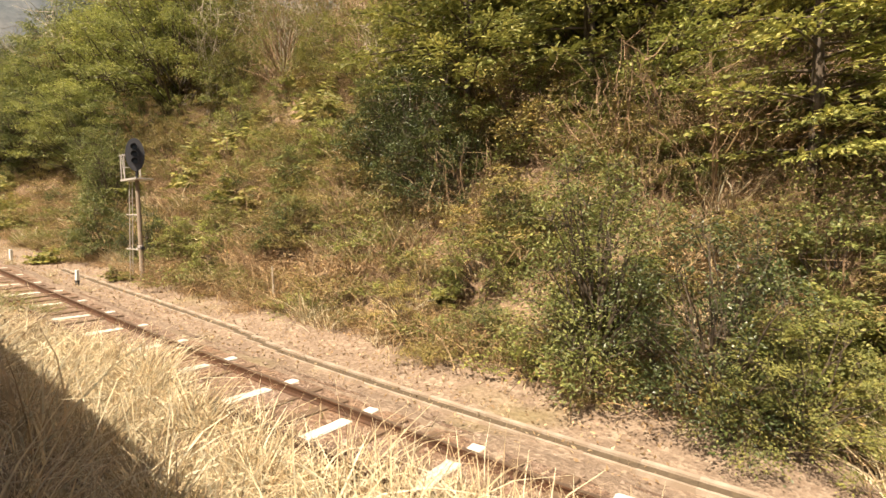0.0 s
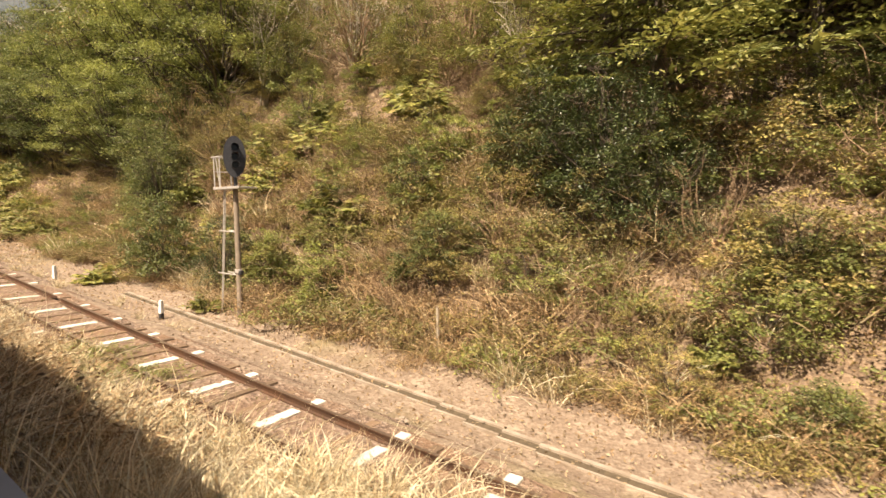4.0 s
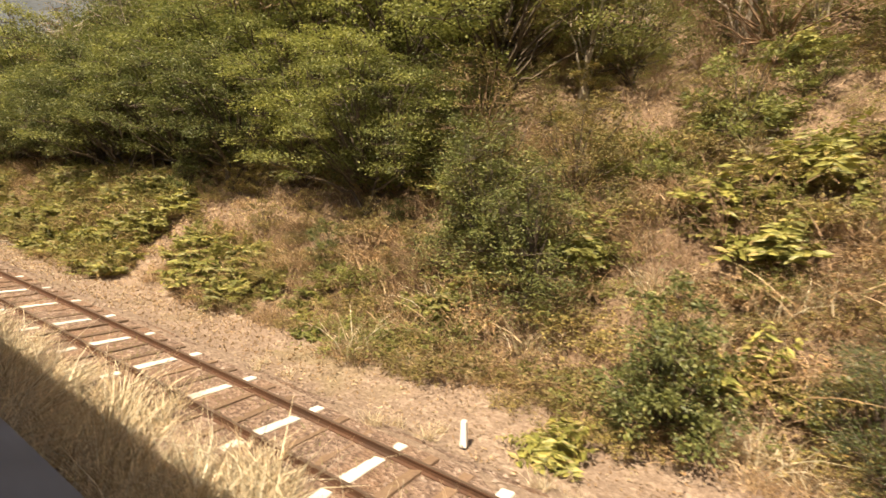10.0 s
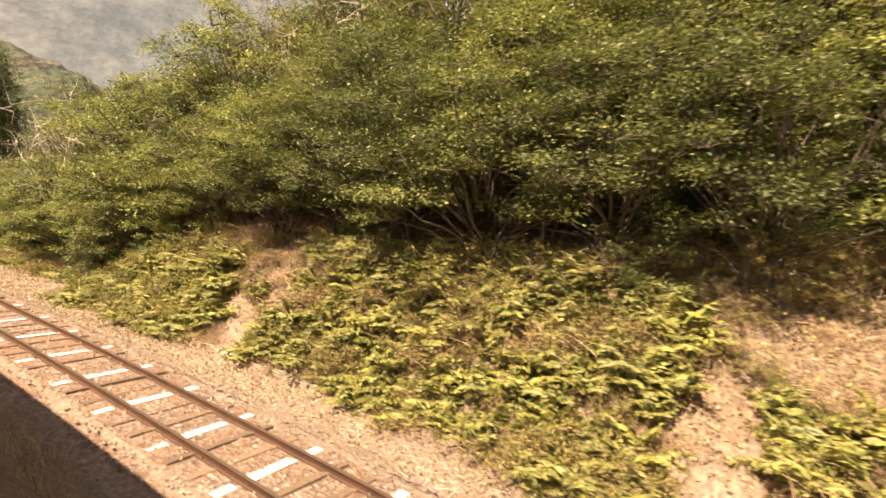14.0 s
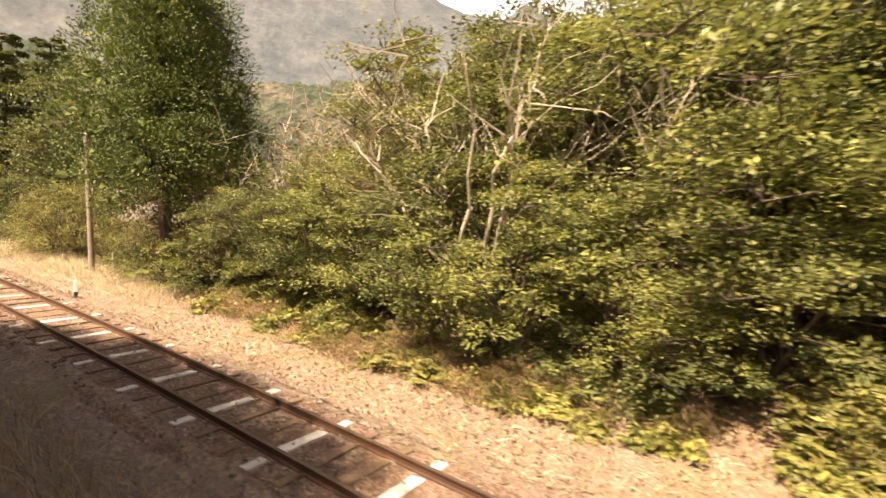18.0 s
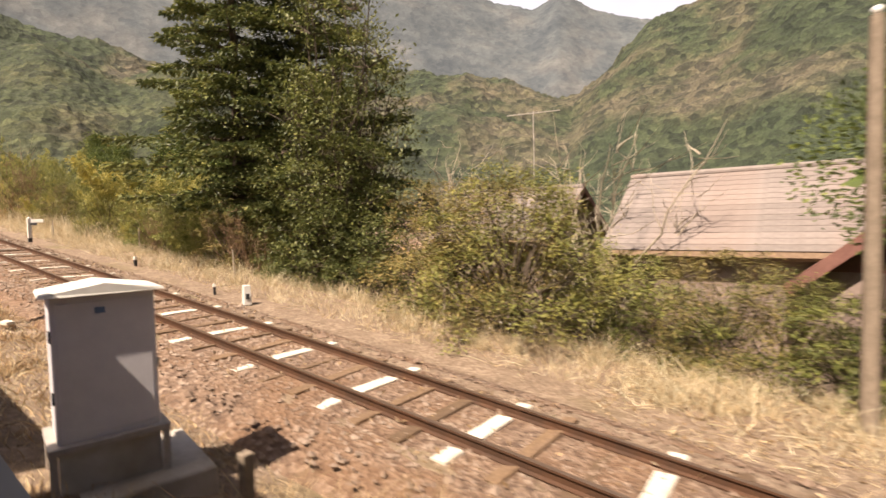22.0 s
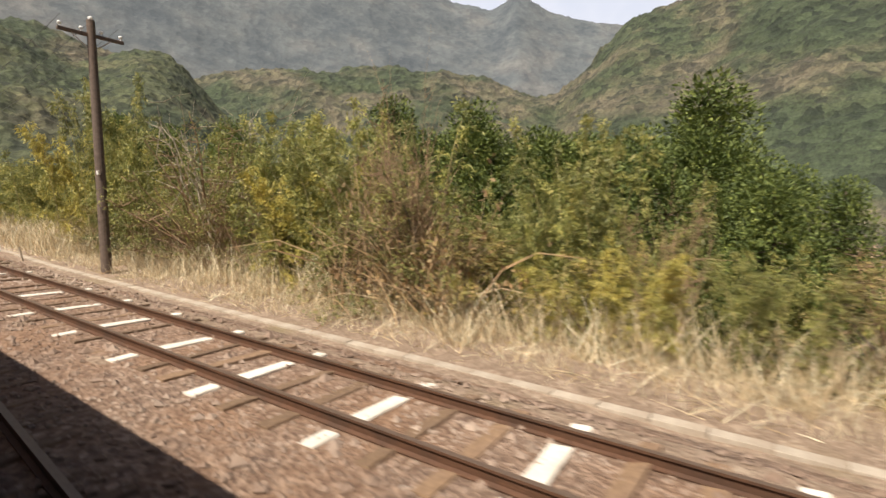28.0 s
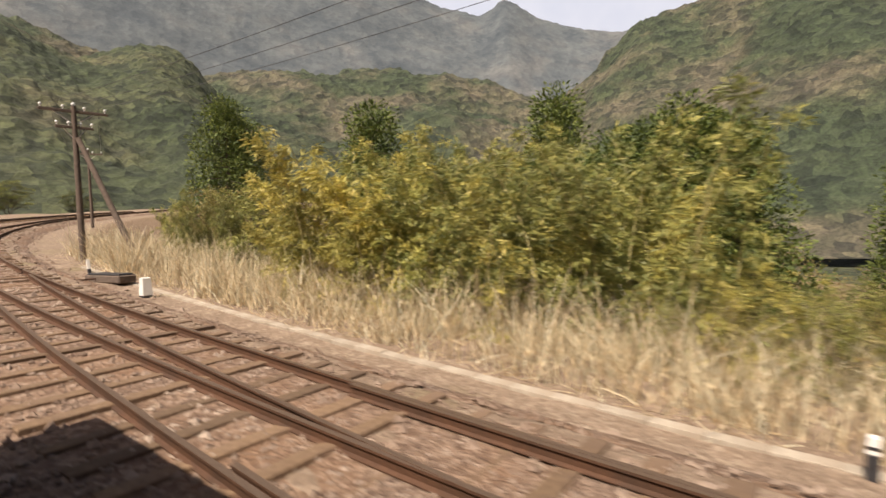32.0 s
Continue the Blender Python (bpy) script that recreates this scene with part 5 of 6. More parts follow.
# ---- house below the line ----
def house(q, u, dz, half_l, half_w, wall_h, rise, label, roof="roof_tile", turn=0.0):
    h = empty("house", spot(q, u, dz, turn), label, "house")
    part("wall", box(-half_w, -half_l, 0, half_w, half_l, wall_h, 0.01), MATS["plaster"], h)
    for s in (-1, 1):
        bm = bmesh.new()
        vs = [bm.verts.new(v) for v in ((-half_w, s * half_l * 0.995, wall_h), (half_w, s * half_l * 0.995, wall_h), (0, s * half_l * 0.995, wall_h + rise - 0.1), (-half_w, s * (half_l * 0.995 - 0.12), wall_h), (half_w, s * (half_l * 0.995 - 0.12), wall_h), (0, s * (half_l * 0.995 - 0.12), wall_h + rise - 0.1))]
        for idx in ((0, 1, 2), (3, 5, 4), (0, 3, 4, 1), (1, 4, 5, 2), (2, 5, 3, 0)):
            bm.faces.new([vs[k] for k in idx])
        bmesh.ops.recalc_face_normals(bm, faces=bm.faces[:])
        part("gable", bm, MATS["plaster"], h)
    over, slope = 0.5, math.hypot(half_w + 0.5, rise)
    for s in (-1, 1):
        tilt = pose(0, 0, wall_h + rise, 0, s * math.degrees(math.atan2(rise, half_w + 0.5)), 0)
        rf = part("roof", box(0.0 if s > 0 else -slope, -half_l - over, -0.10, slope if s > 0 else 0.0, half_l + over, 0.0), MATS["timber"], h)
        rf.matrix_basis = tilt
        rows = int(slope / 0.27)
        me = None
        for r in range(rows):
            if me is None:
                bm = box(0, -half_l - over, 0, 0.30, half_l + over, 0.03, 0.006)
                bmesh.ops.rotate(bm, verts=bm.verts, cent=(0, 0, 0), matrix=Matrix.Rotation(radians(-3), 3, "Y"))
                course = part("tile_course", bm, MATS[roof], rf)
                me = course.data
            else:
                course = part("tile_course", me, None, rf)
            course.matrix_basis = pose(s * r * 0.27, 0, 0.0) @ (Matrix.Identity(4) if s > 0 else pose(0, 0, 0, 0, 0, 180))
        board = part("barge_board", box(0 if s > 0 else -slope, -half_l - over - 0.04, -0.16, slope if s > 0 else 0, -half_l - over, 0.04, 0.004), MATS["roof_red"], rf)
    ridge = part("ridge", rod((0, -half_l - over, wall_h + rise + 0.04), (0, half_l + over, wall_h + rise + 0.04), 0.11, None, 10), MATS[roof], h)
    for y in (-half_l * 0.5, half_l * 0.4):
        wn = part("window", box(-half_w - 0.03, y - 0.7, 0.9, -half_w, y + 0.7, 2.0, 0.005), MATS["white_paint"], h)
        part("pane", box(-half_w - 0.04, y - 0.63, 0.97, -half_w - 0.031, y - 0.03, 1.93), MATS["dark_glass"], wn)
        part("pane", box(-half_w - 0.04, y + 0.03, 0.97, -half_w - 0.031, y + 0.63, 1.93), MATS["dark_glass"], wn)
    return h


house(90.6, 13.4, -3.2, 3.6, 3.0, 4.9, 2.5, "single-storey house with a grey-brown tiled gable roof below the line")


def wing(q, u, dz, half, out, wall_h, rise, label):
    """A small gabled wing whose front looks at the line."""
    h = empty("house_wing", spot(q, u, dz), label, "house")
    part("wall", box(-out, -half, 0, 0, half, wall_h, 0.01), MATS["plaster"], h)
    bm = bmesh.new()
    a = [bm.verts.new(v) for v in ((-out, -half, wall_h), (-out, half, wall_h), (-out, 0, wall_h + rise - 0.08), (-out + 0.15, -half, wall_h), (-out + 0.15, half, wall_h), (-out + 0.15, 0, wall_h + rise - 0.08))]
    for idx in ((0, 1, 2), (3, 5, 4), (0, 3, 4, 1), (1, 4, 5, 2), (2, 5, 3, 0)):
        bm.faces.new([a[k] for k in idx])
    bmesh.ops.recalc_face_normals(bm, faces=bm.faces[:])
    part("gable", bm, MATS["roof_red"], h, "faded red gable wall")
    over, slope = 0.45, math.hypot(half + 0.45, rise * (half + 0.45) / half)
    for s in (-1, 1):
        tilt = pose(0, 0, wall_h + rise, -s * math.degrees(math.atan2(rise, half)), 0, 0)
        rf = part("roof", box(-out - over, 0.0 if s > 0 else -slope, -0.09, 0.6, slope if s > 0 else 0.0, 0.0), MATS["timber"], h)
        rf.matrix_basis = tilt
        for r in range(int(slope / 0.27)):
            course = part("tile_course", box(-out - over, s * (r * 0.27), 0.002, 0.6, s * (r * 0.27 + 0.29), 0.034, 0.005) if s > 0 else box(-out - over, -(r * 0.27 + 0.29), 0.002, 0.6, -r * 0.27, 0.034, 0.005), MATS["roof_tile"], rf)
            course.matrix_basis = pose(0, 0, 0, -s * 2.0)
        part("barge_board", box(-out - over - 0.05, 0.0 if s > 0 else -slope, -0.24, -out - over, slope if s > 0 else 0.0, 0.05, 0.004), MATS["roof_red"], rf, "dull red barge board")


wing(87.6, 12.2, -3.2, 2.0, 2.4, 4.9, 1.7, "gabled wing of the house with a dull red barge board")
house(98.6, 13.0, -3.6, 2.0, 2.6, 4.9, 1.9, "small house with a grey tiled roof half hidden by shrubs")
# television aerial on the roof
ae = empty("aerial", spot(100.6, 18.0, -3.0), "thin metal television aerial on a tall mast", "aerial")
part("mast", rod((0, 0, 0), (0, 0, 10.3), 0.025, None, 6), MATS["galvanised"], ae)
part("boom", rod((0.3, -1.3, 10.2), (-0.3, 1.3, 10.2), 0.022, None, 6), MATS["galvanised"], ae)
for k in range(6):
    x, y = 0.25 - k * 0.1, -1.1 + k * 0.44
    part("element", rod((x - 0.35, y - 0.08, 10.22), (x + 0.35, y + 0.08, 10.22), 0.010, None, 5), MATS["galvanised"], ae)

# ---- plants ----
STOCK = {
    "dark_shrub": [broadleaf(100 + k, 24, 5200, 0.034, "dark_leaf", wide=0.85, low=0.0) for k in range(3)],
    "mid_shrub": [broadleaf(110 + k, 22, 4800, 0.034, "mid_leaf", wide=0.95, low=0.0) for k in range(3)],
    "olive_shrub": [broadleaf(120 + k, 22, 4800, 0.030, "olive_leaf", wide=1.05, low=0.0, stems=5) for k in range(3)],
    "tall_bush": [broadleaf(130 + k, 54, 15000, 0.0155, "dark_leaf", wide=0.6, low=0.0, lump=1.0, flat=0.8) for k in range(2)],
    "deep_bush": [broadleaf(134, 46, 14000, 0.0165, "deep_leaf", wide=0.75, low=0.0, lump=1.0, flat=0.8)],
    "broad_tree": [broadleaf(140 + k, 50, 23000, 0.0155, ("dark_leaf", "mid_leaf", "dark_leaf")[k], wide=0.95, low=0.16, flat=0.45, lump=0.95, stems=4) for k in range(3)],
    "overhang_tree": [broadleaf(146 + k, 36, 17000, 0.0165, ("dark_leaf", "mid_leaf")[k], wide=1.15, low=0.36, flat=0.45, lump=1.0, stems=2, trunk=0.62) for k in range(2)],
    "hemlock": [conifer(150 + k, 9, 17000, "hemlock_leaf", 0.95, 0.12, 0.12, 0.017) for k in range(2)],
    "spruce": [conifer(160, 13, 52000, "spruce_leaf", 0.80, 0.13, 0.20, 0.0145)],
    "cedar_tree": [cedar(170 + k, 40, 76000, "cedar_leaf", 0.46, 0.34, 0.0085, 1.75) for k in range(2)],
    "far_cedar": [cedar(175 + k, 60, 12000, "cedar_leaf", 0.44, 0.10, 0.018, 1.3) for k in range(2)],
    "bamboo": [bamboo(180 + k, 14, 13000, ("bamboo_leaf", "bamboo_green", "bamboo_green")[k], 0.7) for k in range(3)],
    "bare_tree": [bare_tree(190 + k, 7, 130, 0.9) for k in range(2)],
    "thicket": [bare_tree(195 + k, 14, 170, 1.1, 0.1, "brown_twig") for k in range(2)],
    "feather_bush": [broadleaf(126 + k, 40, 15000, 0.019, ("conifer_leaf", "olive_leaf")[k], wide=1.1, low=0.0, stems=5, lump=1.0, flat=0.8) for k in range(2)],
    "fine_scrub": [broadleaf(136 + k, 46, 7000, 0.0155, ("olive_leaf", "conifer_leaf")[k], wide=0.9, low=0.05, stems=6, bark="brown_twig") for k in range(2)],
    "fern": [fern(200 + k, 24, "fern_leaf") for k in range(4)],
    "green_fern": [fern(205 + k, 12, "mid_leaf") for k in range(2)],
    "brown_brush": [brush(230 + k, 190, 900, "brown_leaf", "dull_straw", 0.055) for k in range(3)],
    "olive_brush": [brush(240 + k, 90, 2000, "olive_leaf", "brown_twig", 0.055) for k in range(3)],
    "green_brush": [brush(250 + k, 70, 2000, "mid_leaf", "brown_twig", 0.058) for k in range(2)],
    "tussock": [straw(210 + k, 95) for k in range(4)],
    "blossom_tree": [broadleaf(220, 30, 2600, 0.026, "blossom", wide=1.0, low=0.3)],
}
MESHES = {}
for kind, variants in STOCK.items():
    MESHES[kind] = [[(pn, mesh_of(pn, v, f, MATS[mat])) for pn, v, f, mat in parts] for parts in variants]
WORDS = {
    "dark_shrub": ("shrub", "glossy dark green evergreen shrub on the bank", "shrub"),
    "mid_shrub": ("shrub", "mid-green leafy shrub among dry undergrowth", "shrub"),
    "olive_shrub": ("shrub", "olive-brown half-dry shrub on the slope", "shrub"),
    "tall_bush": ("bush", "tall dense dark green bush at the foot of the slope", "bush"),
    "deep_bush": ("bush", "very dark glossy evergreen bush beside the track", "bush"),
    "broad_tree": ("broadleaf_tree", "leafy evergreen broadleaf tree above the bank", "tree"),
    "overhang_tree": ("broadleaf_tree", "spreading evergreen tree leaning out over the fern bank", "tree"),
    "hemlock": ("conifer", "conifer with long feathery drooping branches", "tree"),
    "spruce": ("conifer", "large dark conifer with spreading layered branches", "tree"),
    "cedar_tree": ("cedar", "cedar with dense rounded green tufts", "tree"),
    "bamboo": ("bamboo", "yellow-green feathery bamboo clump beyond the track", "bamboo"),
    "bare_tree": ("bare_tree", "leafless tree with pale grey branches", "tree"),
    "thicket": ("thicket", "tangle of bare brown twigs and vines", "thicket"),
    "feather_bush": ("bush", "broad yellow-green feathery bush in dry grass", "bush"),
    "far_cedar": ("cedar", "dark green cedar standing on the lower ground", "tree"),
    "fine_scrub": ("scrub_tree", "half-bare brownish scrub tree with fine leaves", "tree"),
    "brown_brush": ("dead_brush", "tangle of dead brown stems and leaves", "undergrowth"),
    "olive_brush": ("bramble", "low olive-yellow bramble on the bank", "undergrowth"),
    "green_brush": ("weed", "low green leafy undergrowth on the bank", "undergrowth"),
    "fern": ("fern", "yellow-green fern tuft on the bank", "fern"),
    "green_fern": ("fern", "green fern tuft in the undergrowth", "fern"),
    "tussock": ("grass_tussock", "tall dry straw-coloured grass tussock", "grass"),
    "blossom_tree": ("blossom_tree", "tree in pale pink blossom down in the valley", "tree"),
}
PR = np.random.default_rng(11)


def plant(kind, q, u, h, wide=1.0, variant=None, sink=0.06, label="", turn=None):
    """One plant of height h, rooted in the ground."""
    v = int(PR.integers(len(MESHES[kind]))) if variant is None else variant % len(MESHES[kind])
    name, words, cat = WORDS[kind]
    m = spot(q, u, float(lay(q, u)) - sink * min(h, 1.5), PR.uniform(0, 360) if turn is None else turn)
    root = empty(name, m @ Matrix.Diagonal((h * wide, h * wide, h, 1)), label or words, cat, name + "s")
    for pn, me in MESHES[kind][v]:
        tagged(part(pn, me, None, root), kind="" if pn == "trunk" else "stuff")


def strew(kinds, n, q0, q1, u0, u1, h0, h1, gap=0.0, wide=1.0):
    """Plants of several kinds spread over a stretch, kept a little apart."""
    put = []
    tries = 0
    while len(put) < n and tries < n * 12:
        tries += 1
        q, u = PR.uniform(q0, q1), PR.uniform(u0, u1)
        if all((q - a) ** 2 + (u - b) ** 2 > gap * gap for a, b in put):
            put.append((q, u))
            plant(kinds[int(PR.integers(len(kinds)))], q, u, PR.uniform(h0, h1), wide * PR.uniform(0.85, 1.2))


# slope above the first stretch
plant("tall_bush", 3.6, 4.3, 4.6, 0.9, 0, label="tall glossy dark green bush at the foot of the slope")
plant("deep_bush", 1.6, 3.9, 3.6, 0.9, 0)
plant("feather_bush", 0.5, 3.6, 2.3, 0.85, 0, label="olive-green fine-leaved bush beside the track")
plant("mid_shrub", 0.6, 4.5, 2.4, 1.1, 1)
plant("fern", -0.4, 4.6, 1.3, 1.1, 0)
plant("fern", -1.0, 5.2, 1.4, 1.1, 1)
plant("fern", 0.2, 5.6, 1.3, 1.1, 2)
plant("fern", -0.2, 6.3, 1.2, 1.1, 3)
plant("tussock", -0.9, 3.9, 1.3, 1.2, 0)
plant("tussock", -0.5, 3.5, 1.1, 1.2, 1)
plant("olive_shrub", -0.9, 6.2, 1.8, 1.1, 0)
plant("dark_shrub", 6.3, 4.9, 1.3, 1.0, 2)
plant("olive_shrub", 8.6, 4.7, 1.4, 1.1, 1)
plant("mid_shrub", 12.2, 6.4, 1.7, 1.2, 0)
plant("olive_shrub", 15.0, 6.6, 1.7, 1.2, 2)
plant("hemlock", 10.2, 10.4, 9.0, 1.25, 0)
plant("hemlock", 12.0, 11.6, 9.0, 1.1, 1)
# dark-leaved bushes stand in for the deep shade below these conifers
plant("deep_bush", 10.9, 8.3, 4.6, 1.0, 0, label="very dark bush added for the deep shade under the conifers")
plant("deep_bush", 12.5, 8.9, 4.2, 1.0, 0, label="very dark bush added for the deep shade under the conifers")
plant("deep_bush", 9.6, 7.9, 3.4, 1.0, 0, label="very dark bush added for the deep shade under the conifers")
plant("hemlock", 6.5, 12.0, 9.0, 1.1, 1)
plant("hemlock", -2.6, 9.5, 8.0, 1.1, 0)
plant("hemlock", -6.5, 10.5, 8.5, 1.1, 1)
plant("broad_tree", 3.5, 13.0, 8.0, 1.0, 0)
plant("broad_tree", -3.0, 12.5, 8.0, 1.0, 0)
plant("hemlock", 0.4, 8.6, 6.5, 1.2, 1)
plant("dark_shrub", -2.0, 7.0, 3.0, 1.1, 1)
plant("dark_shrub", 0.2, 6.6, 2.2, 1.1, 2)
plant("dark_shrub", -4.4, 7.6, 3.0, 1.1, 0)
plant("mid_shrub", 5.6, 7.2, 1.9, 1.2, 2)
plant("thicket", 2.3, 8.4, 4.4, 1.1, 0)
plant("thicket", 4.6, 9.0, 3.6, 1.2, 1)
plant("thicket", 8.5, 7.6, 2.6, 1.2, 1)
plant("dark_shrub", 13.5, 8.8, 2.9, 1.1, 0)
plant("dark_shrub", 11.0, 8.6, 2.5, 1.0, 1)
plant("mid_shrub", 16.5, 9.4, 2.3, 1.1, 1)
plant("deep_bush", 22.9, 4.9, 2.9, 0.85, 0, label="dark green bush beside the signal mast")
plant("dark_shrub", 26.1, 4.4, 3.4, 0.75, 0, label="dark green cone-shaped bush on the bank")
plant("dark_shrub", 26.3, 4.6, 2.4, 0.9, 1, label="dark green cone-shaped bush on the bank")
plant("mid_shrub", 22.0, 5.8, 1.7, 1.2, 0)
plant("fern", 27.6, 2.9, 0.95, 1.3, 0)
plant("fern", 21.6, 3.4, 0.75, 1.2, 1)
plant("fern", 17.7, 5.2, 0.7, 1.3, 2)
plant("broad_tree", 35.8, 8.6, 5.4, 1.0, 0)
plant("mid_shrub", 31.5, 7.5, 3.0, 1.0, 1)
plant("fine_scrub", 33.0, 9.5, 4.6, 1.0, 0)
plant("feather_bush", 29.5, 9.0, 3.4, 1.0, 1)
plant("fern", 24.6, 8.4, 1.7, 1.2, 0, label="large bright yellow-green fern high on the slope")
plant("fern", 25.6, 9.2, 1.8, 1.2, 1, label="large bright yellow-green fern high on the slope")
plant("fern", 23.9, 10.2, 1.9, 1.2, 2, label="large bright yellow-green fern high on the slope")
plant("bare_tree", 30.5, 12.5, 8.0, 0.8, 0)
plant("bare_tree", 26.0, 14.5, 7.5, 0.8, 1)
plant("bare_tree", 14.0, 11.0, 5.0, 0.8, 1)
plant("mid_shrub", 25.5, 11.0, 3.2, 0.9, 2)
strew(["olive_shrub", "olive_shrub", "mid_shrub", "dark_shrub", "thicket", "fine_scrub"], 70, -9, 15, 5.6, 16, 1.0, 2.3, 0.75, 1.1)
plant("mid_shrub", 18.6, 5.6, 1.9, 1.1, 2)
plant("dark_shrub", 15.4, 6.4, 2.2, 1.1, 1)
plant("dark_shrub", 17.0, 8.2, 2.4, 1.0, 0)
plant("dark_shrub", 20.6, 7.6, 1.9, 1.0, 2)
plant("tall_bush", 29.8, 6.4, 4.2, 1.1, 1, label="dark evergreen bush on the slope")
plant("tall_bush", 31.4, 7.0, 4.8, 1.1, 0, label="dark evergreen bush on the slope")
strew(["olive_shrub", "mid_shrub", "thicket", "fine_scrub", "fern"], 80, 15, 33, 5.8, 16, 0.9, 2.0, 0.75, 1.1)
strew(["fine_scrub", "thicket", "mid_shrub", "olive_shrub"], 26, -6, 14, 7.0, 14, 2.0, 3.4, 1.2, 1.1)
strew(["fine_scrub", "thicket", "olive_shrub"], 22, 14, 33, 8.0, 14, 1.6, 2.8, 1.2, 1.1)
strew(["brown_brush", "olive_brush", "brown_brush", "olive_brush", "green_brush"], 360, -9, 36, 4.5, 11, 0.8, 1.5, 0.5, 1.2)
strew(["brown_brush", "olive_brush"], 60, -4, 34, 3.7, 5.2, 0.4, 0.8, 0.5, 1.2)
strew(["thicket"], 24, 0, 34, 4.8, 9, 0.9, 1.8, 0.8, 1.3)
strew(["tussock"], 110, -2, 34, 3.9, 11, 0.5, 1.3, 0.6, 1.3)
strew(["fern", "fern", "green_fern", "fern"], 60, -8, 34, 4.6, 13, 0.55, 1.0, 0.8)
strew(["broad_tree", "hemlock", "fine_scrub"], 20, -16, 14, 13.5, 20, 6.0, 9.0, 1.7)
strew(["fine_scrub", "fine_scrub", "thicket", "feather_bush", "bare_tree"], 30, 14, 38, 13.0, 20, 3.5, 6.5, 1.5)
# fern banks and the trees behind them
plant("fern", 40.6, 4.3, 1.5, 1.2, 0)
plant("fern", 41.4, 4.6, 1.4, 1.2, 1)
plant("fern", 40.0, 5.0, 1.3, 1.2, 2)
strew(["fern", "fern", "brown_brush"], 34, 38.6, 42.6, 3.7, 5.8, 0.7, 1.1, 0.33, 1.05)
strew(["fern", "fern", "fern", "olive_brush"], 160, 44.0, 54.4, 3.3, 6.9, 0.7, 1.2, 0.28, 1.05)
strew(["brown_brush", "fern", "olive_brush", "brown_brush"], 70, 44, 57, 3.2, 5.6, 0.4, 0.9, 0.35, 1.1)
strew(["fern", "brown_brush", "olive_brush", "green_fern"], 60, 31, 39, 3.6, 6.6, 0.5, 0.9, 0.45)
strew(["brown_brush", "olive_brush", "olive_shrub"], 90, 35, 66, 4.8, 9.5, 0.6, 1.3, 0.6, 1.15)
# understorey bushes added to block light and darken the space below the trees
strew(["tall_bush"], 16, 34, 63, 8.4, 10.5, 2.4, 4.0, 1.4, 1.5)
strew(["thicket", "olive_shrub", "dark_shrub"], 14, 33, 46, 6.0, 8.0, 0.9, 1.8, 0.8)
for q, u, h in ((47.4, 6.8, 5.2), (51.6, 6.5, 5.2), (56.2, 6.2, 5.0), (60.6, 6.6, 4.6)):
    plant("overhang_tree", q, u, h, 1.0)
for q, u, h, v in ((36.5, 8.0, 6.2, 1), (53.4, 8.6, 6.8, 0), (56.0, 8.0, 6.2, 1), (58.2, 7.2, 5.6, 2), (60.6, 6.6, 5.2, 1), (40.0, 8.6, 6.4, 0), (43.0, 7.6, 5.8, 2), (46.0, 7.2, 6.2, 0), (49.0, 6.4, 6.0, 1), (51.6, 6.8, 6.2, 0), (48.0, 9.5, 7.5, 1), (54.0, 6.6, 5.2, 2), (56.6, 6.4, 4.4, 0), (45.0, 10.8, 8.0, 0), (51.0, 10.0, 8.0, 1), (37.5, 11.4, 8.5, 0), (41.5, 11.4, 8.5, 1), (33.5, 12.0, 9.0, 1), (36.0, 14.5, 10.0, 0), (40.0, 15.0, 10.5, 2), (44.5, 15.0, 10.5, 1), (49.0, 14.5, 10.5, 0), (54.0, 13.0, 9.5, 1), (58.0, 13.0, 9.0, 0), (61.0, 11.5, 8.0, 2)):
    plant("broad_tree", q, u, h, 1.05, 1 if q < 42 else v)
for q, u, h in ((55.8, 9.2, 7.0), (58.5, 9.8, 7.0), (61.0, 8.8, 6.5), (53.6, 12.2, 8.5)):
    plant("bare_tree", q, u, h, 0.8)
strew(["fern", "fern", "fern", "olive_brush"], 110, 57.3, 64.4, 2.9, 5.6, 0.7, 1.15, 0.33, 1.1)
strew(["fern", "green_fern", "brown_brush", "olive_brush"], 70, 66, 81, 3.9, 5.6, 0.5, 0.95, 0.4, 1.1)
strew(["thicket"], 4, 66, 70, 4.0, 5.0, 0.6, 0.9, 0.8)
for q, u, h, v in ((62.5, 6.0, 4.6, 2), (65.0, 6.4, 5.6, 1), (67.6, 5.8, 4.4, 1), (70.4, 5.8, 5.2, 2), (72.6, 6.0, 5.0, 0), (75.0, 6.2, 5.0, 1), (77.4, 6.4, 4.4, 2), (79.6, 7.0, 3.8, 1), (68.5, 8.4, 7.0, 1), (73.0, 9.4, 7.2, 2), (64.0, 10.0, 8.0, 0), (59.5, 7.4, 5.0, 2), (77.0, 10.0, 6.4, 2)):
    plant("broad_tree", q, u, h, 1.1, 1 if v else 0)
strew(["mid_shrub", "dark_shrub"], 16, 60, 81, 5.4, 6.8, 1.6, 2.6, 1.0)
plant("bare_tree", 70.6, 6.9, 6.4, 1.0, 0)
plant("bare_tree", 66.4, 7.2, 6.6, 0.8, 1)
plant("bare_tree", 61.6, 7.2, 7.2, 0.8, 0)
strew(["thicket", "fine_scrub"], 16, 70, 86, 6.6, 11.5, 4.0, 6.5, 1.2)
strew(["broad_tree", "fine_scrub", "bare_tree"], 7, 74, 82, 7.5, 11, 6.5, 8.5, 1.6)
plant("broad_tree", 78.6, 6.0, 4.8, 1.1, 0)
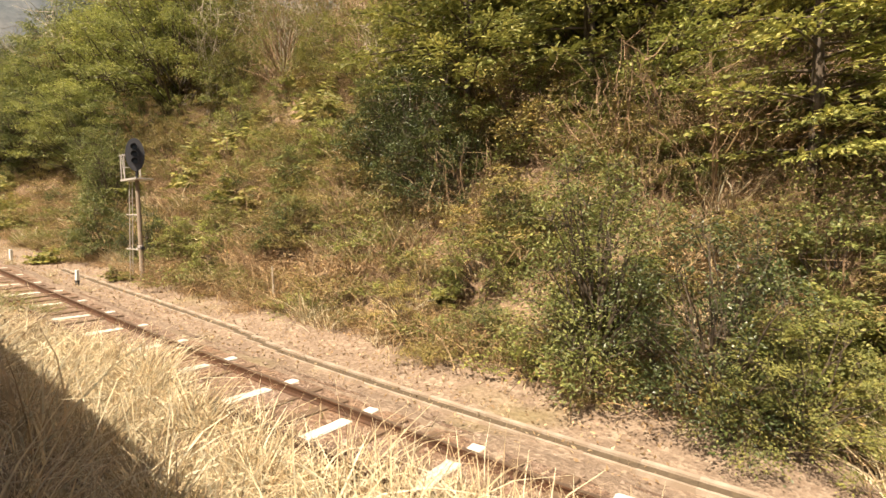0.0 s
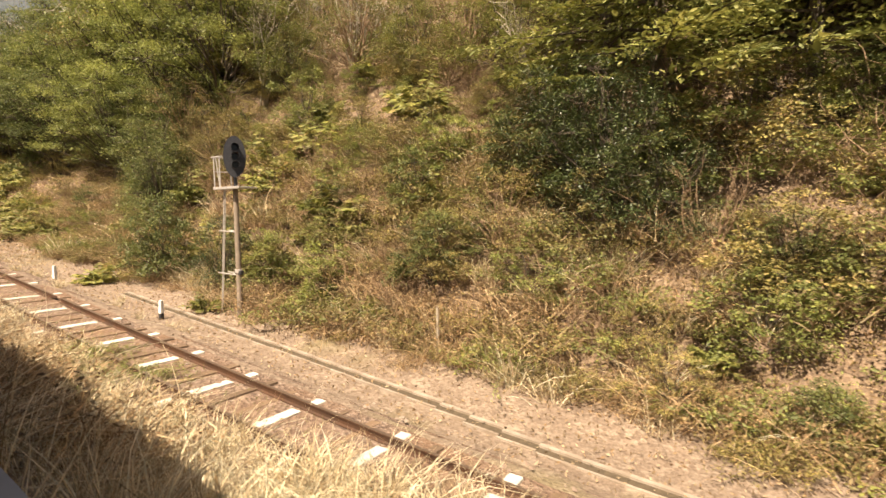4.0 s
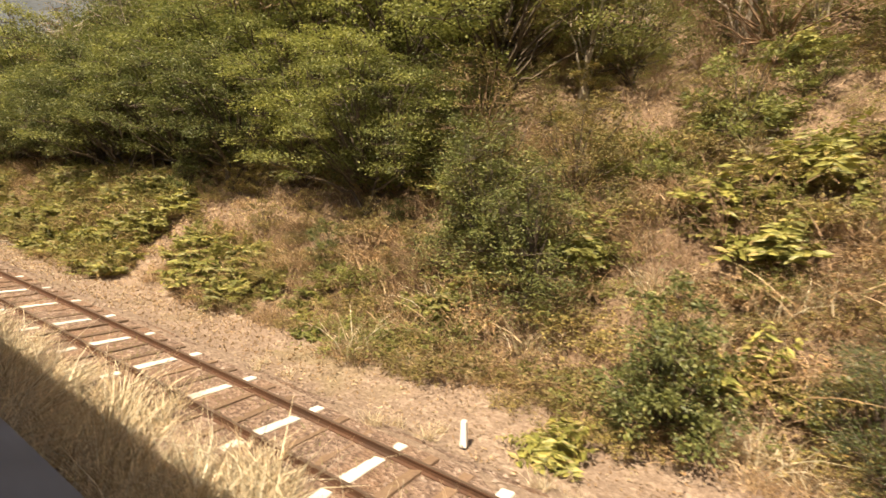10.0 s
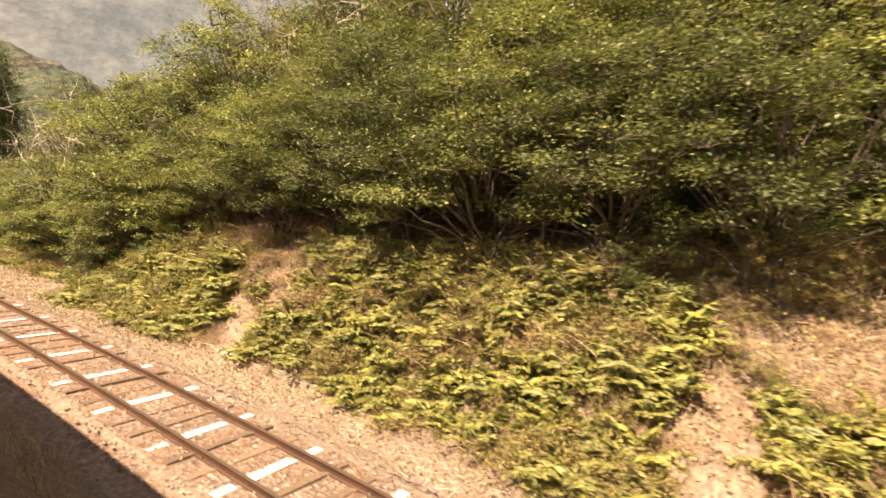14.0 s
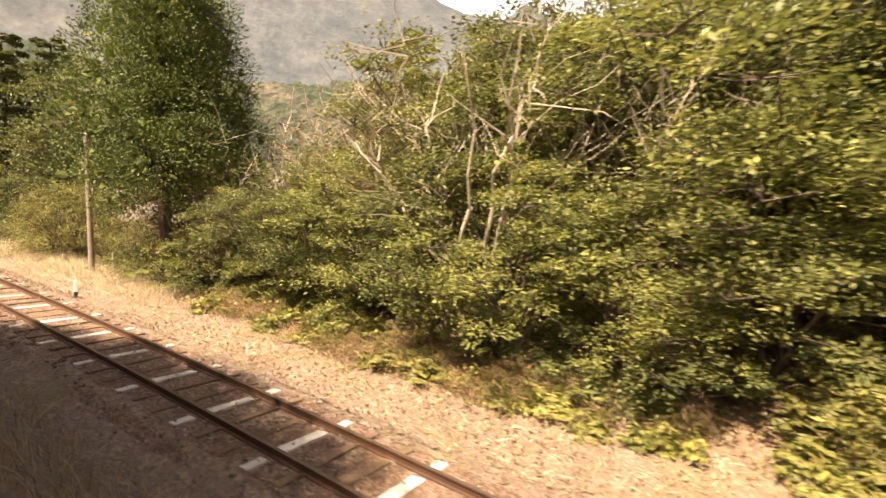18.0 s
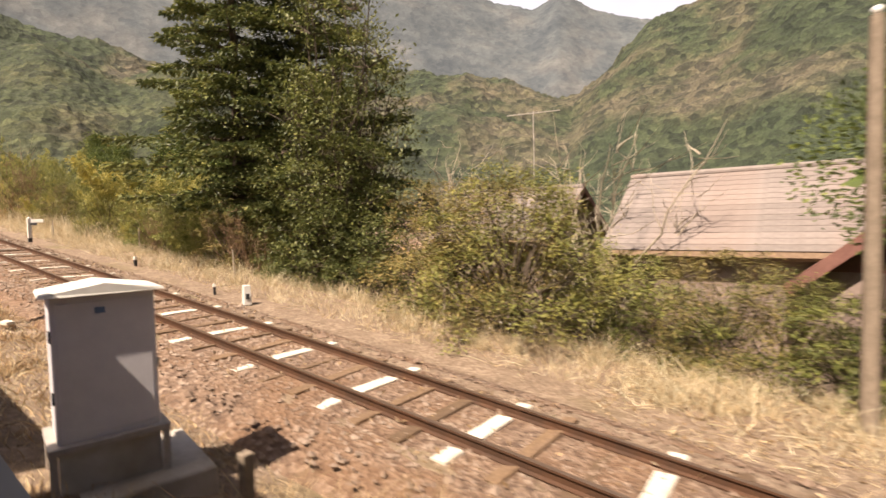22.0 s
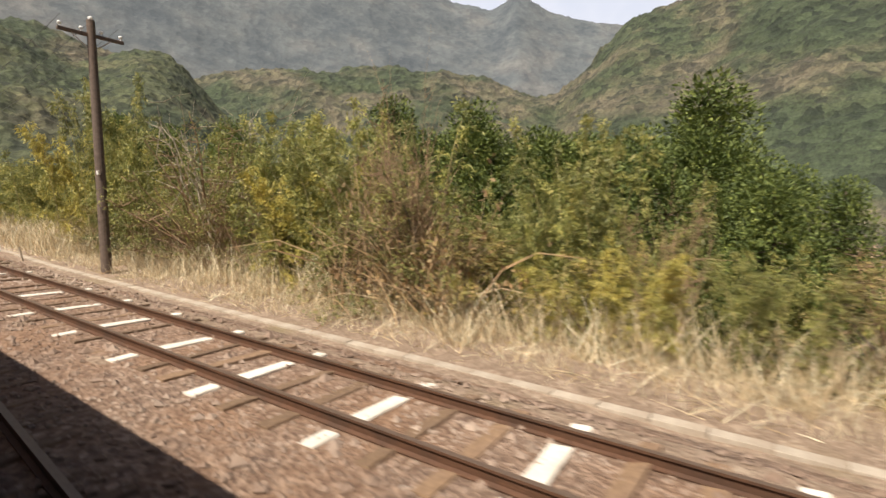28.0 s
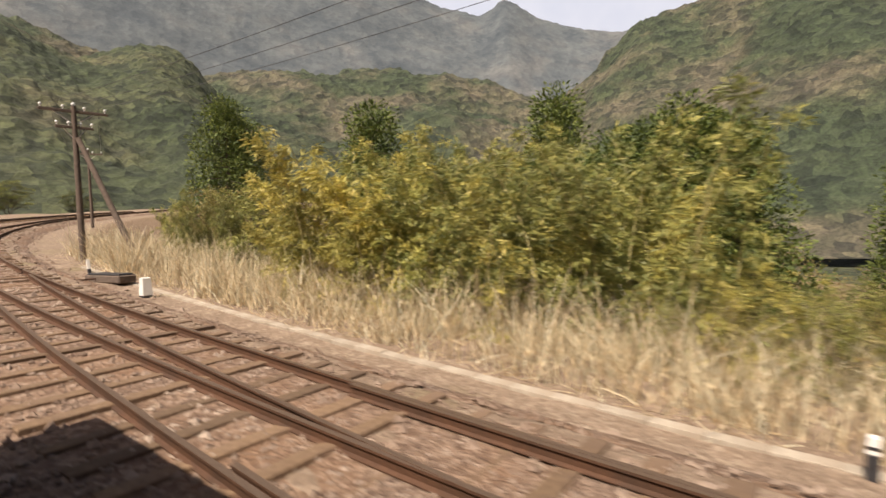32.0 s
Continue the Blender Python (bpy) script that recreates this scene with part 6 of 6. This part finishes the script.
plant("broad_tree", 81.0, 6.2, 4.2, 1.1, 1)
strew(["fine_scrub", "broad_tree"], 9, 60, 76, 8.5, 12, 8.5, 11.0, 1.8)
plant("thicket", 67.0, 5.8, 3.4, 1.0, 0)
plant("thicket", 66.2, 6.2, 3.8, 1.0, 1)
plant("thicket", 61.0, 6.0, 3.2, 1.0, 1)
plant("bare_tree", 71.4, 6.2, 8.6, 1.1, 1, label="pale bare tree leaning out over the bank")
strew(["hemlock", "broad_tree"], 12, 58, 80, 12, 20, 8.0, 11.0, 2.5)
# cedar, conifer and bushes about the house
plant("cedar_tree", 85.0, 5.2, 13.5, 1.0, 0)
plant("cedar_tree", 85.8, 7.2, 13.0, 0.9, 1)
plant("dark_shrub", 87.5, 7.4, 2.2, 1.2, 0)
plant("dark_shrub", 86.6, 5.6, 2.3, 1.2, 2)
plant("mid_shrub", 84.0, 4.9, 2.2, 1.2, 1)
plant("dark_shrub", 82.6, 5.2, 2.6, 1.1, 1)
plant("tall_bush", 86.0, 6.6, 5.5, 0.9, 1, label="dark evergreen growing under the cedar")
plant("dark_shrub", 85.2, 7.0, 2.6, 1.2, 1)
plant("feather_bush", 94.9, 5.1, 4.3, 1.0, 0, label="broad olive-green bush in dry grass")
plant("feather_bush", 97.0, 6.2, 4.4, 1.0, 1, label="broad olive-green bush in dry grass")
plant("feather_bush", 90.9, 6.6, 3.2, 0.85, 1)
plant("feather_bush", 89.9, 7.4, 3.0, 1.1, 0)
plant("mid_shrub", 88.8, 6.0, 2.4, 1.2, 1)
plant("feather_bush", 93.6, 8.6, 3.4, 1.2, 0)
plant("mid_shrub", 92.0, 6.6, 2.2, 1.2, 0)
plant("feather_bush", 95.8, 6.4, 4.4, 1.0, 1, label="broad olive-green bush in dry grass")
plant("spruce", 109.2, 7.1, 15.0, 1.0, 0)
plant("spruce", 106.8, 9.2, 15.5, 0.95, 0, turn=140)
plant("tall_bush", 104.0, 7.4, 9.0, 0.85, 0, label="tall dark evergreen with glossy leaves by the conifer")
plant("tall_bush", 104.2, 8.6, 13.0, 0.72, 1)
plant("tall_bush", 103.2, 7.2, 6.4, 1.1, 1)
plant("dark_shrub", 102.6, 5.9, 3.0, 1.1, 0)
plant("dark_shrub", 101.4, 6.8, 3.2, 1.1, 1)
plant("thicket", 106.6, 4.9, 2.7, 1.1, 0)
plant("thicket", 105.6, 5.4, 2.6, 1.1, 1)
plant("thicket", 111.4, 4.8, 2.4, 1.1, 0)
plant("olive_shrub", 106.8, 5.2, 2.5, 1.1, 1)
plant("bare_tree", 99.8, 9.0, 6.4, 1.0, 0)
plant("bare_tree", 94.5, 10.0, 7.4, 1.0, 1)
plant("bare_tree", 96.8, 11.5, 7.6, 1.0, 0)
strew(["fine_scrub", "mid_shrub", "bamboo"], 16, 109, 117, 5.0, 8.5, 1.8, 3.2, 1.0)
strew(["fine_scrub", "fine_scrub", "feather_bush"], 16, 82, 108, 16, 30, 3.5, 6.0, 2.5, 1.3)
# bamboo and scrub beyond the last stretch
plant("bamboo", 119.6, 7.0, 6.6, 1.0, 0)
plant("bamboo", 117.6, 8.4, 6.8, 1.0, 2)
plant("bamboo", 121.4, 8.0, 6.4, 1.0, 0)
plant("bamboo", 140.8, 6.2, 5.9, 0.85, 2)
plant("bamboo", 139.4, 6.4, 5.2, 0.85, 0)
plant("thicket", 135.4, 5.7, 3.4, 0.7, 0)
plant("thicket", 135.9, 6.0, 4.4, 0.7, 1)
plant("thicket", 129.8, 5.6, 3.6, 0.6, 0)
plant("bamboo", 151.4, 5.4, 8.2, 0.6, 1)
plant("bamboo", 153.4, 5.8, 7.2, 0.75, 0)
plant("bamboo", 149.6, 5.8, 7.0, 0.65, 2)
for q, u, h in ((133.2, 7.4, 4.4), (138.6, 6.0, 5.6), (140.2, 6.6, 6.2), (141.6, 7.0, 6.8), (132.0, 7.4, 6.2), (139.8, 8.4, 7.8)):
    plant("bamboo", q, u, h, 0.8, 1)
plant("thicket", 135.7, 5.4, 6.0, 0.45, 0)
plant("brown_brush", 135.4, 5.5, 5.6, 0.42, 0, label="tall dead vines hanging over a dead tree")
plant("brown_brush", 134.8, 5.2, 3.6, 0.6, 1, label="tall dead vines hanging over a dead tree")
plant("brown_brush", 136.2, 5.4, 3.4, 0.6, 2, label="tall dead vines hanging over a dead tree")
plant("thicket", 136.1, 5.6, 4.6, 0.55, 1)
plant("thicket", 137.4, 5.4, 2.6, 0.8, 1)
plant("bare_tree", 142.6, 7.4, 5.0, 0.8, 1)
plant("thicket", 143.8, 5.6, 2.6, 0.9, 1)
plant("dark_shrub", 148.4, 5.2, 2.6, 1.1, 1)
plant("olive_shrub", 149.8, 5.0, 2.7, 1.1, 2)
plant("thicket", 150.3, 4.6, 1.6, 1.2, 0)
strew(["bamboo", "olive_shrub", "bamboo", "feather_bush"], 16, 112, 134, 4.8, 8.0, 1.8, 3.2, 1.2)
strew(["bamboo", "olive_shrub", "fine_scrub", "thicket", "feather_bush"], 14, 128, 150, 4.9, 7.6, 1.8, 3.6, 1.0)
for q, u, h in ((144.4, 5.6, 5.6), (146.2, 6.4, 5.0), (143.0, 6.6, 4.8)):
    plant("fine_scrub", q, u, h, 1.0, 1, label="half-bare scrub tree with yellow-green leaves beside the pole")
plant("bare_tree", 144.0, 6.2, 6.6, 0.9, 0)
strew(["bamboo"], 13, 162.5, 170, 6.0, 10.5, 5.2, 6.8, 1.0)
strew(["bamboo", "olive_shrub", "bamboo", "feather_bush"], 16, 153.5, 162, 5.6, 8.5, 1.8, 3.2, 1.0)
strew(["bamboo", "feather_bush"], 10, 171, 184, 6.0, 11, 3.4, 5.2, 1.4)
strew(["bamboo"], 7, 165, 171, 12.5, 16, 6.0, 7.4, 1.4)
for q, u, h in ((161.4, 18.0, 9.6), (163.0, 17.6, 10.2), (164.6, 18.4, 9.8), (162.2, 19.4, 10.0), (166.2, 19.0, 9.6)):
    plant("far_cedar", q, u, h, 1.1)
for k in range(13):
    plant("far_cedar", 129.5 + 1.35 * k, 20.0 + 0.6 * (k % 3), 8.9 + 0.10 * k + 0.5 * (k % 2), 1.1)
for q, u, h in ((225.0, 12.5, 15.0), (228.0, 14.0, 13.5)):
    plant("far_cedar", q, u, h, 1.3, label="tall dark green cedar beyond the curve")
strew(["bamboo", "fine_scrub"], 18, 112, 152, 9, 17, 3.5, 6.0, 1.8)
strew(["far_cedar"], 22, 122, 190, 20, 34, 9.0, 13.0, 2.6)
strew(["far_cedar"], 8, 126, 133, 15, 20, 6.5, 8.0, 1.6)
strew(["fine_scrub", "feather_bush", "bamboo"], 30, 108, 190, 17, 48, 4.0, 6.5, 3.0, 1.4)
strew(["blossom_tree"], 9, 112, 128, 18, 34, 4.5, 6.5, 3.0)
strew(["thicket"], 8, 184, 225, 6, 22, 2.5, 4.0, 2.0, 1.3)
strew(["broad_tree", "mid_shrub"], 14, 196, 262, -34, -9, 4.0, 7.0, 3.0)
strew(["fine_scrub", "bare_tree", "broad_tree", "bare_tree"], 16, 36, 62, 13, 20, 8.5, 11.5, 2.2)
strew(["fine_scrub", "bare_tree"], 8, 62, 82, 8, 13, 6.5, 9.0, 1.8)
# near side
# cedars out of view, added for the shadow they throw on the bank
for q, u, h in ((71.0, -11.6, 14.5), (72.8, -10.4, 13.0), (74.6, -10.8, 14.2), (77.0, -10.3, 13.4), (79.4, -10.8, 13.0), (81.6, -11.0, 12.0), (84.2, -11.6, 11.5)):
    plant("cedar_tree", q, u, h, 0.95, label="tall unseen cedar behind the train, added to shade the near bank")
plant("tall_bush", 80.5, -3.4, 1.0, 1.7, 0, label="low dark green shrub on the near bank")
plant("tall_bush", 81.3, -3.5, 0.9, 1.6, 1, label="low dark green shrub on the near bank")
plant("tall_bush", 83.4, -2.1, 1.1, 1.7, 0, label="low dark green shrub on the near bank")
plant("tall_bush", 84.4, -2.2, 1.0, 1.7, 1, label="low dark green shrub on the near bank")
plant("olive_shrub", 86.6, -2.9, 0.9, 1.3, 0)
plant("olive_shrub", 88.6, -2.9, 0.9, 1.4, 2)
plant("dark_shrub", 90.2, -2.8, 0.7, 1.4, 1)
plant("bare_tree", 22.6, -2.0, 2.0, 0.7, 1)
plant("olive_shrub", 18.0, -2.2, 0.8, 1.2, 1)
plant("mid_shrub", 17.0, -1.9, 0.7, 1.3, 1)
for q, u in ((17.6, -0.9), (18.4, -1.2), (18.9, -0.5), (19.6, -1.0), (17.0, -0.4)):
    plant("green_brush", q, u, 0.5, 1.4)
strew(["brown_brush", "brown_brush", "thicket"], 46, 13, 27, -3.8, -1.5, 0.6, 1.2, 0.4, 1.2)
strew(["tussock"], 100, -4, 44, -3.9, -1.5, 0.8, 1.6, 0.4)
strew(["tussock"], 40, 84, 114, 3.2, 5.2, 0.5, 0.9, 0.5)
strew(["tussock"], 40, 114, 150, 3.2, 5.0, 0.4, 0.9, 0.5)
strew(["tussock"], 40, 152, 184, 3.2, 6.2, 1.1, 2.1, 0.5, 0.8)
strew(["tussock"], 14, 20, 36, 1.2, 2.2, 0.3, 0.5, 0.5)


# ---- loose cover ----
def grass(name, n, q0, q1, u0, u1, h0, h1, droop, mat, seed, label, wide=0.010, lean=0.35, tuft=0, gap=-0.10):
    """A field of single blades and stems; tuft: blades to each tuft, which lean out from its root."""
    rng = np.random.default_rng(seed)
    q, u = rng.uniform(q0, q1, n), rng.uniform(u0, u1, n)
    out, tall = np.zeros((n, 2)), np.ones(n)
    if tuft:
        which = rng.integers(0, max(1, n // tuft), n)
        off = rng.normal(0, 0.09, (n, 2))
        q, u, tall = q[which] + off[:, 1], u[which] + off[:, 0], rng.uniform(0.45, 1.15, n)[which]
        out = off * 5.0 + rng.normal(0, 0.3, (n, 2))[which]
    p = ground_at(q, u) - [0, 0, 0.03]
    keep = np.array([noise.noise(Vector((a / 1.1, b / 0.8, seed))) for a, b in zip(q, u)]) > gap - 0.25 * rng.uniform(0, 1, n)
    p, out, tall = p[keep], out[keep], tall[keep]
    k = len(p)
    way = np.c_[rng.normal(0, lean, (k, 2)) + out, np.ones(k)]
    v, f = blades(p, way, rng.uniform(h0, h1, k) * tall, wide * rng.uniform(0.6, 1.3, k), rng.uniform(0.02, droop, k), rng)
    tagged(new(name, mesh_of(name, v, f, MATS[mat])), label, "grass", kind="stuff")


def litter(name, n, q0, q1, u0, u1, size, mat, seed, label, up=0.05, high=0.0):
    """Loose leaves on or a little above the ground."""
    rng = np.random.default_rng(seed)
    q, u = rng.uniform(q0, q1, n), rng.uniform(u0, u1, n)
    if high:
        lump = np.array([noise.noise(Vector((a / 1.5, b / 1.5, seed * 3.1))) for a, b in zip(q, u)])
        keep = lump > -0.12
        q, u, lump = q[keep], u[keep], lump[keep]
        n = len(q)
        pile = high * np.clip(0.35 + 2.2 * lump, 0.2, 1.6)
    else:
        pile = 0.0
    p = ground_at(q, u) + np.c_[np.zeros((n, 2)), 0.02 + up * rng.uniform(0, 1, n) + pile * rng.uniform(0, 1, n) ** 1.3]
    v, f = leaves(p, np.tile([0.0, 0.0, 0.15 + high], (n, 1)), size, size * 0.45, rng, 1.0)
    tagged(new(name, mesh_of(name, v, f, MATS[mat])), label, "leaf litter", kind="stuff")


grass("tall_grass", 34000, -6, 44, -4.9, -1.35, 0.5, 1.35, 1.0, "straw", 31, "tall dry straw-coloured grass on the near bank", 0.018, 0.35, 45, -0.05)
grass("matted_grass", 26000, -6, 46, -5.0, -1.2, 0.3, 0.9, 0.6, "straw", 51, "flattened pale straw on the near bank", 0.012, 1.8)
grass("plume_grass", 320, -4, 44, -3.4, -0.8, 1.0, 1.9, 0.55, "straw", 57, "single tall arching grass plumes beside the siding", 0.012, 0.25)
grass("matted_grass", 9000, 84, 186, 2.6, 5.5, 0.3, 0.8, 0.5, "straw", 52, "flattened pale straw beside the far rail", 0.018, 1.6)
grass("tall_grass", 7000, -8, 46, -1.8, -0.9, 0.15, 0.5, 0.7, "straw", 32, "thin dry grass creeping over the sleeper ends")
grass("tall_grass", 15000, 1, 12.5, -2.4, -0.62, 0.55, 1.2, 1.0, "straw", 54, "tall dry straw-coloured grass beside the siding", 0.022, 0.35, 60, -0.05)
grass("tall_grass", 8000, 12.5, 34, -2.2, -0.75, 0.35, 0.95, 1.0, "straw", 55, "dry straw-coloured grass beside the siding", 0.020, 0.35, 60, 0.0)
grass("dry_grass", 9000, 44, 84, -4.9, -2.0, 0.2, 0.65, 0.7, "dull_straw", 33, "dull brown dry grass on the near bank")
grass("dry_grass", 9000, 78, 93, -4.6, -1.9, 0.4, 0.95, 0.9, "dull_straw", 58, "rank brown grass on the near bank", 0.016, 0.4, 40)
grass("dry_grass", 30000, 84, 114, -5.0, -1.95, 0.08, 0.32, 0.7, "dull_straw", 34, "short dry grass on the near side", 0.017, 0.6, 25, -0.2)
grass("dry_grass", 12000, 90, 112, -5.0, -2.0, 0.06, 0.22, 0.7, "straw", 59, "short bleached grass on the near side", 0.015, 0.8)
grass("tall_grass", 6000, 116, 151, 3.8, 5.8, 0.5, 1.5, 0.6, "straw", 60, "pale dry reeds at the foot of the bamboo", 0.022, 0.25)
grass("track_grass", 1800, 6, 40, -0.5, 0.5, 0.05, 0.2, 0.6, "mid_leaf", 35, "sparse green grass between the rails", 0.014)
grass("dry_grass", 14000, 82, 128, 2.7, 5.4, 0.25, 0.75, 0.8, "straw", 36, "pale dry grass along the far side of the track")
grass("dry_grass", 8000, 128, 152, 2.8, 5.6, 0.15, 0.7, 0.9, "straw", 37, "pale dry grass along the far side of the track")
grass("tall_grass", 13000, 150, 186, 2.9, 6.8, 0.4, 1.8, 0.6, "straw", 38, "tall pale dry reeds along the far side of the track", 0.022, 0.25)
grass("brush", 36000, -10, 42, 4.2, 15, 0.3, 1.0, 0.8, "dull_straw", 39, "dead brown stems and grass over the slope", 0.018, 0.8)
grass("matted_grass", 9000, 40, 92, 1.6, 4.6, 0.15, 0.45, 0.4, "straw", 56, "pale flattened dead grass on the bare strip", 0.014, 2.2)
grass("brush", 5000, 34, 84, 2.6, 8, 0.2, 0.7, 0.8, "dull_straw", 40, "dead brown stems along the foot of the bank", 0.012, 0.6)
litter("undergrowth", 42000, -10, 42, 4.4, 15.5, 0.075, "olive_leaf", 41, "olive and yellow-green undergrowth leaves on the slope", 0.1, 0.5)
litter("undergrowth", 22000, -10, 42, 4.6, 15.5, 0.075, "mid_leaf", 42, "green undergrowth leaves on the slope", 0.1, 0.5)
litter("undergrowth", 60000, -10, 44, 3.8, 15.5, 0.085, "brown_leaf", 43, "brown dead leaves caught in the undergrowth", 0.08, 0.3)
litter("undergrowth", 9000, 33, 82, 3.6, 12, 0.13, "olive_leaf", 44, "olive undergrowth leaves below the trees", 0.1, 0.5)
litter("leaf_litter", 16000, 2, 92, 1.6, 5.0, 0.08, "dead_leaf", 45, "brown dead leaves on the bare strip beside the track", 0.04)
litter("leaf_litter", 16000, 33, 80, 1.7, 9.5, 0.10, "dead_leaf", 46, "brown dead leaves on the bank", 0.04)
litter("leaf_litter", 5000, 40, 110, -3.0, 1.6, 0.08, "dead_leaf", 47, "brown dead leaves between the rails", 0.02)
litter("undergrowth", 9000, 82, 200, 14, 46, 0.35, "olive_leaf", 53, "olive scrub on the lower ground", 0.1, 1.2)
litter("undergrowth", 16000, 84, 186, 5.2, 14, 0.16, "bamboo_green", 48, "yellow-green scrub leaves below the bamboo", 0.1, 1.0)
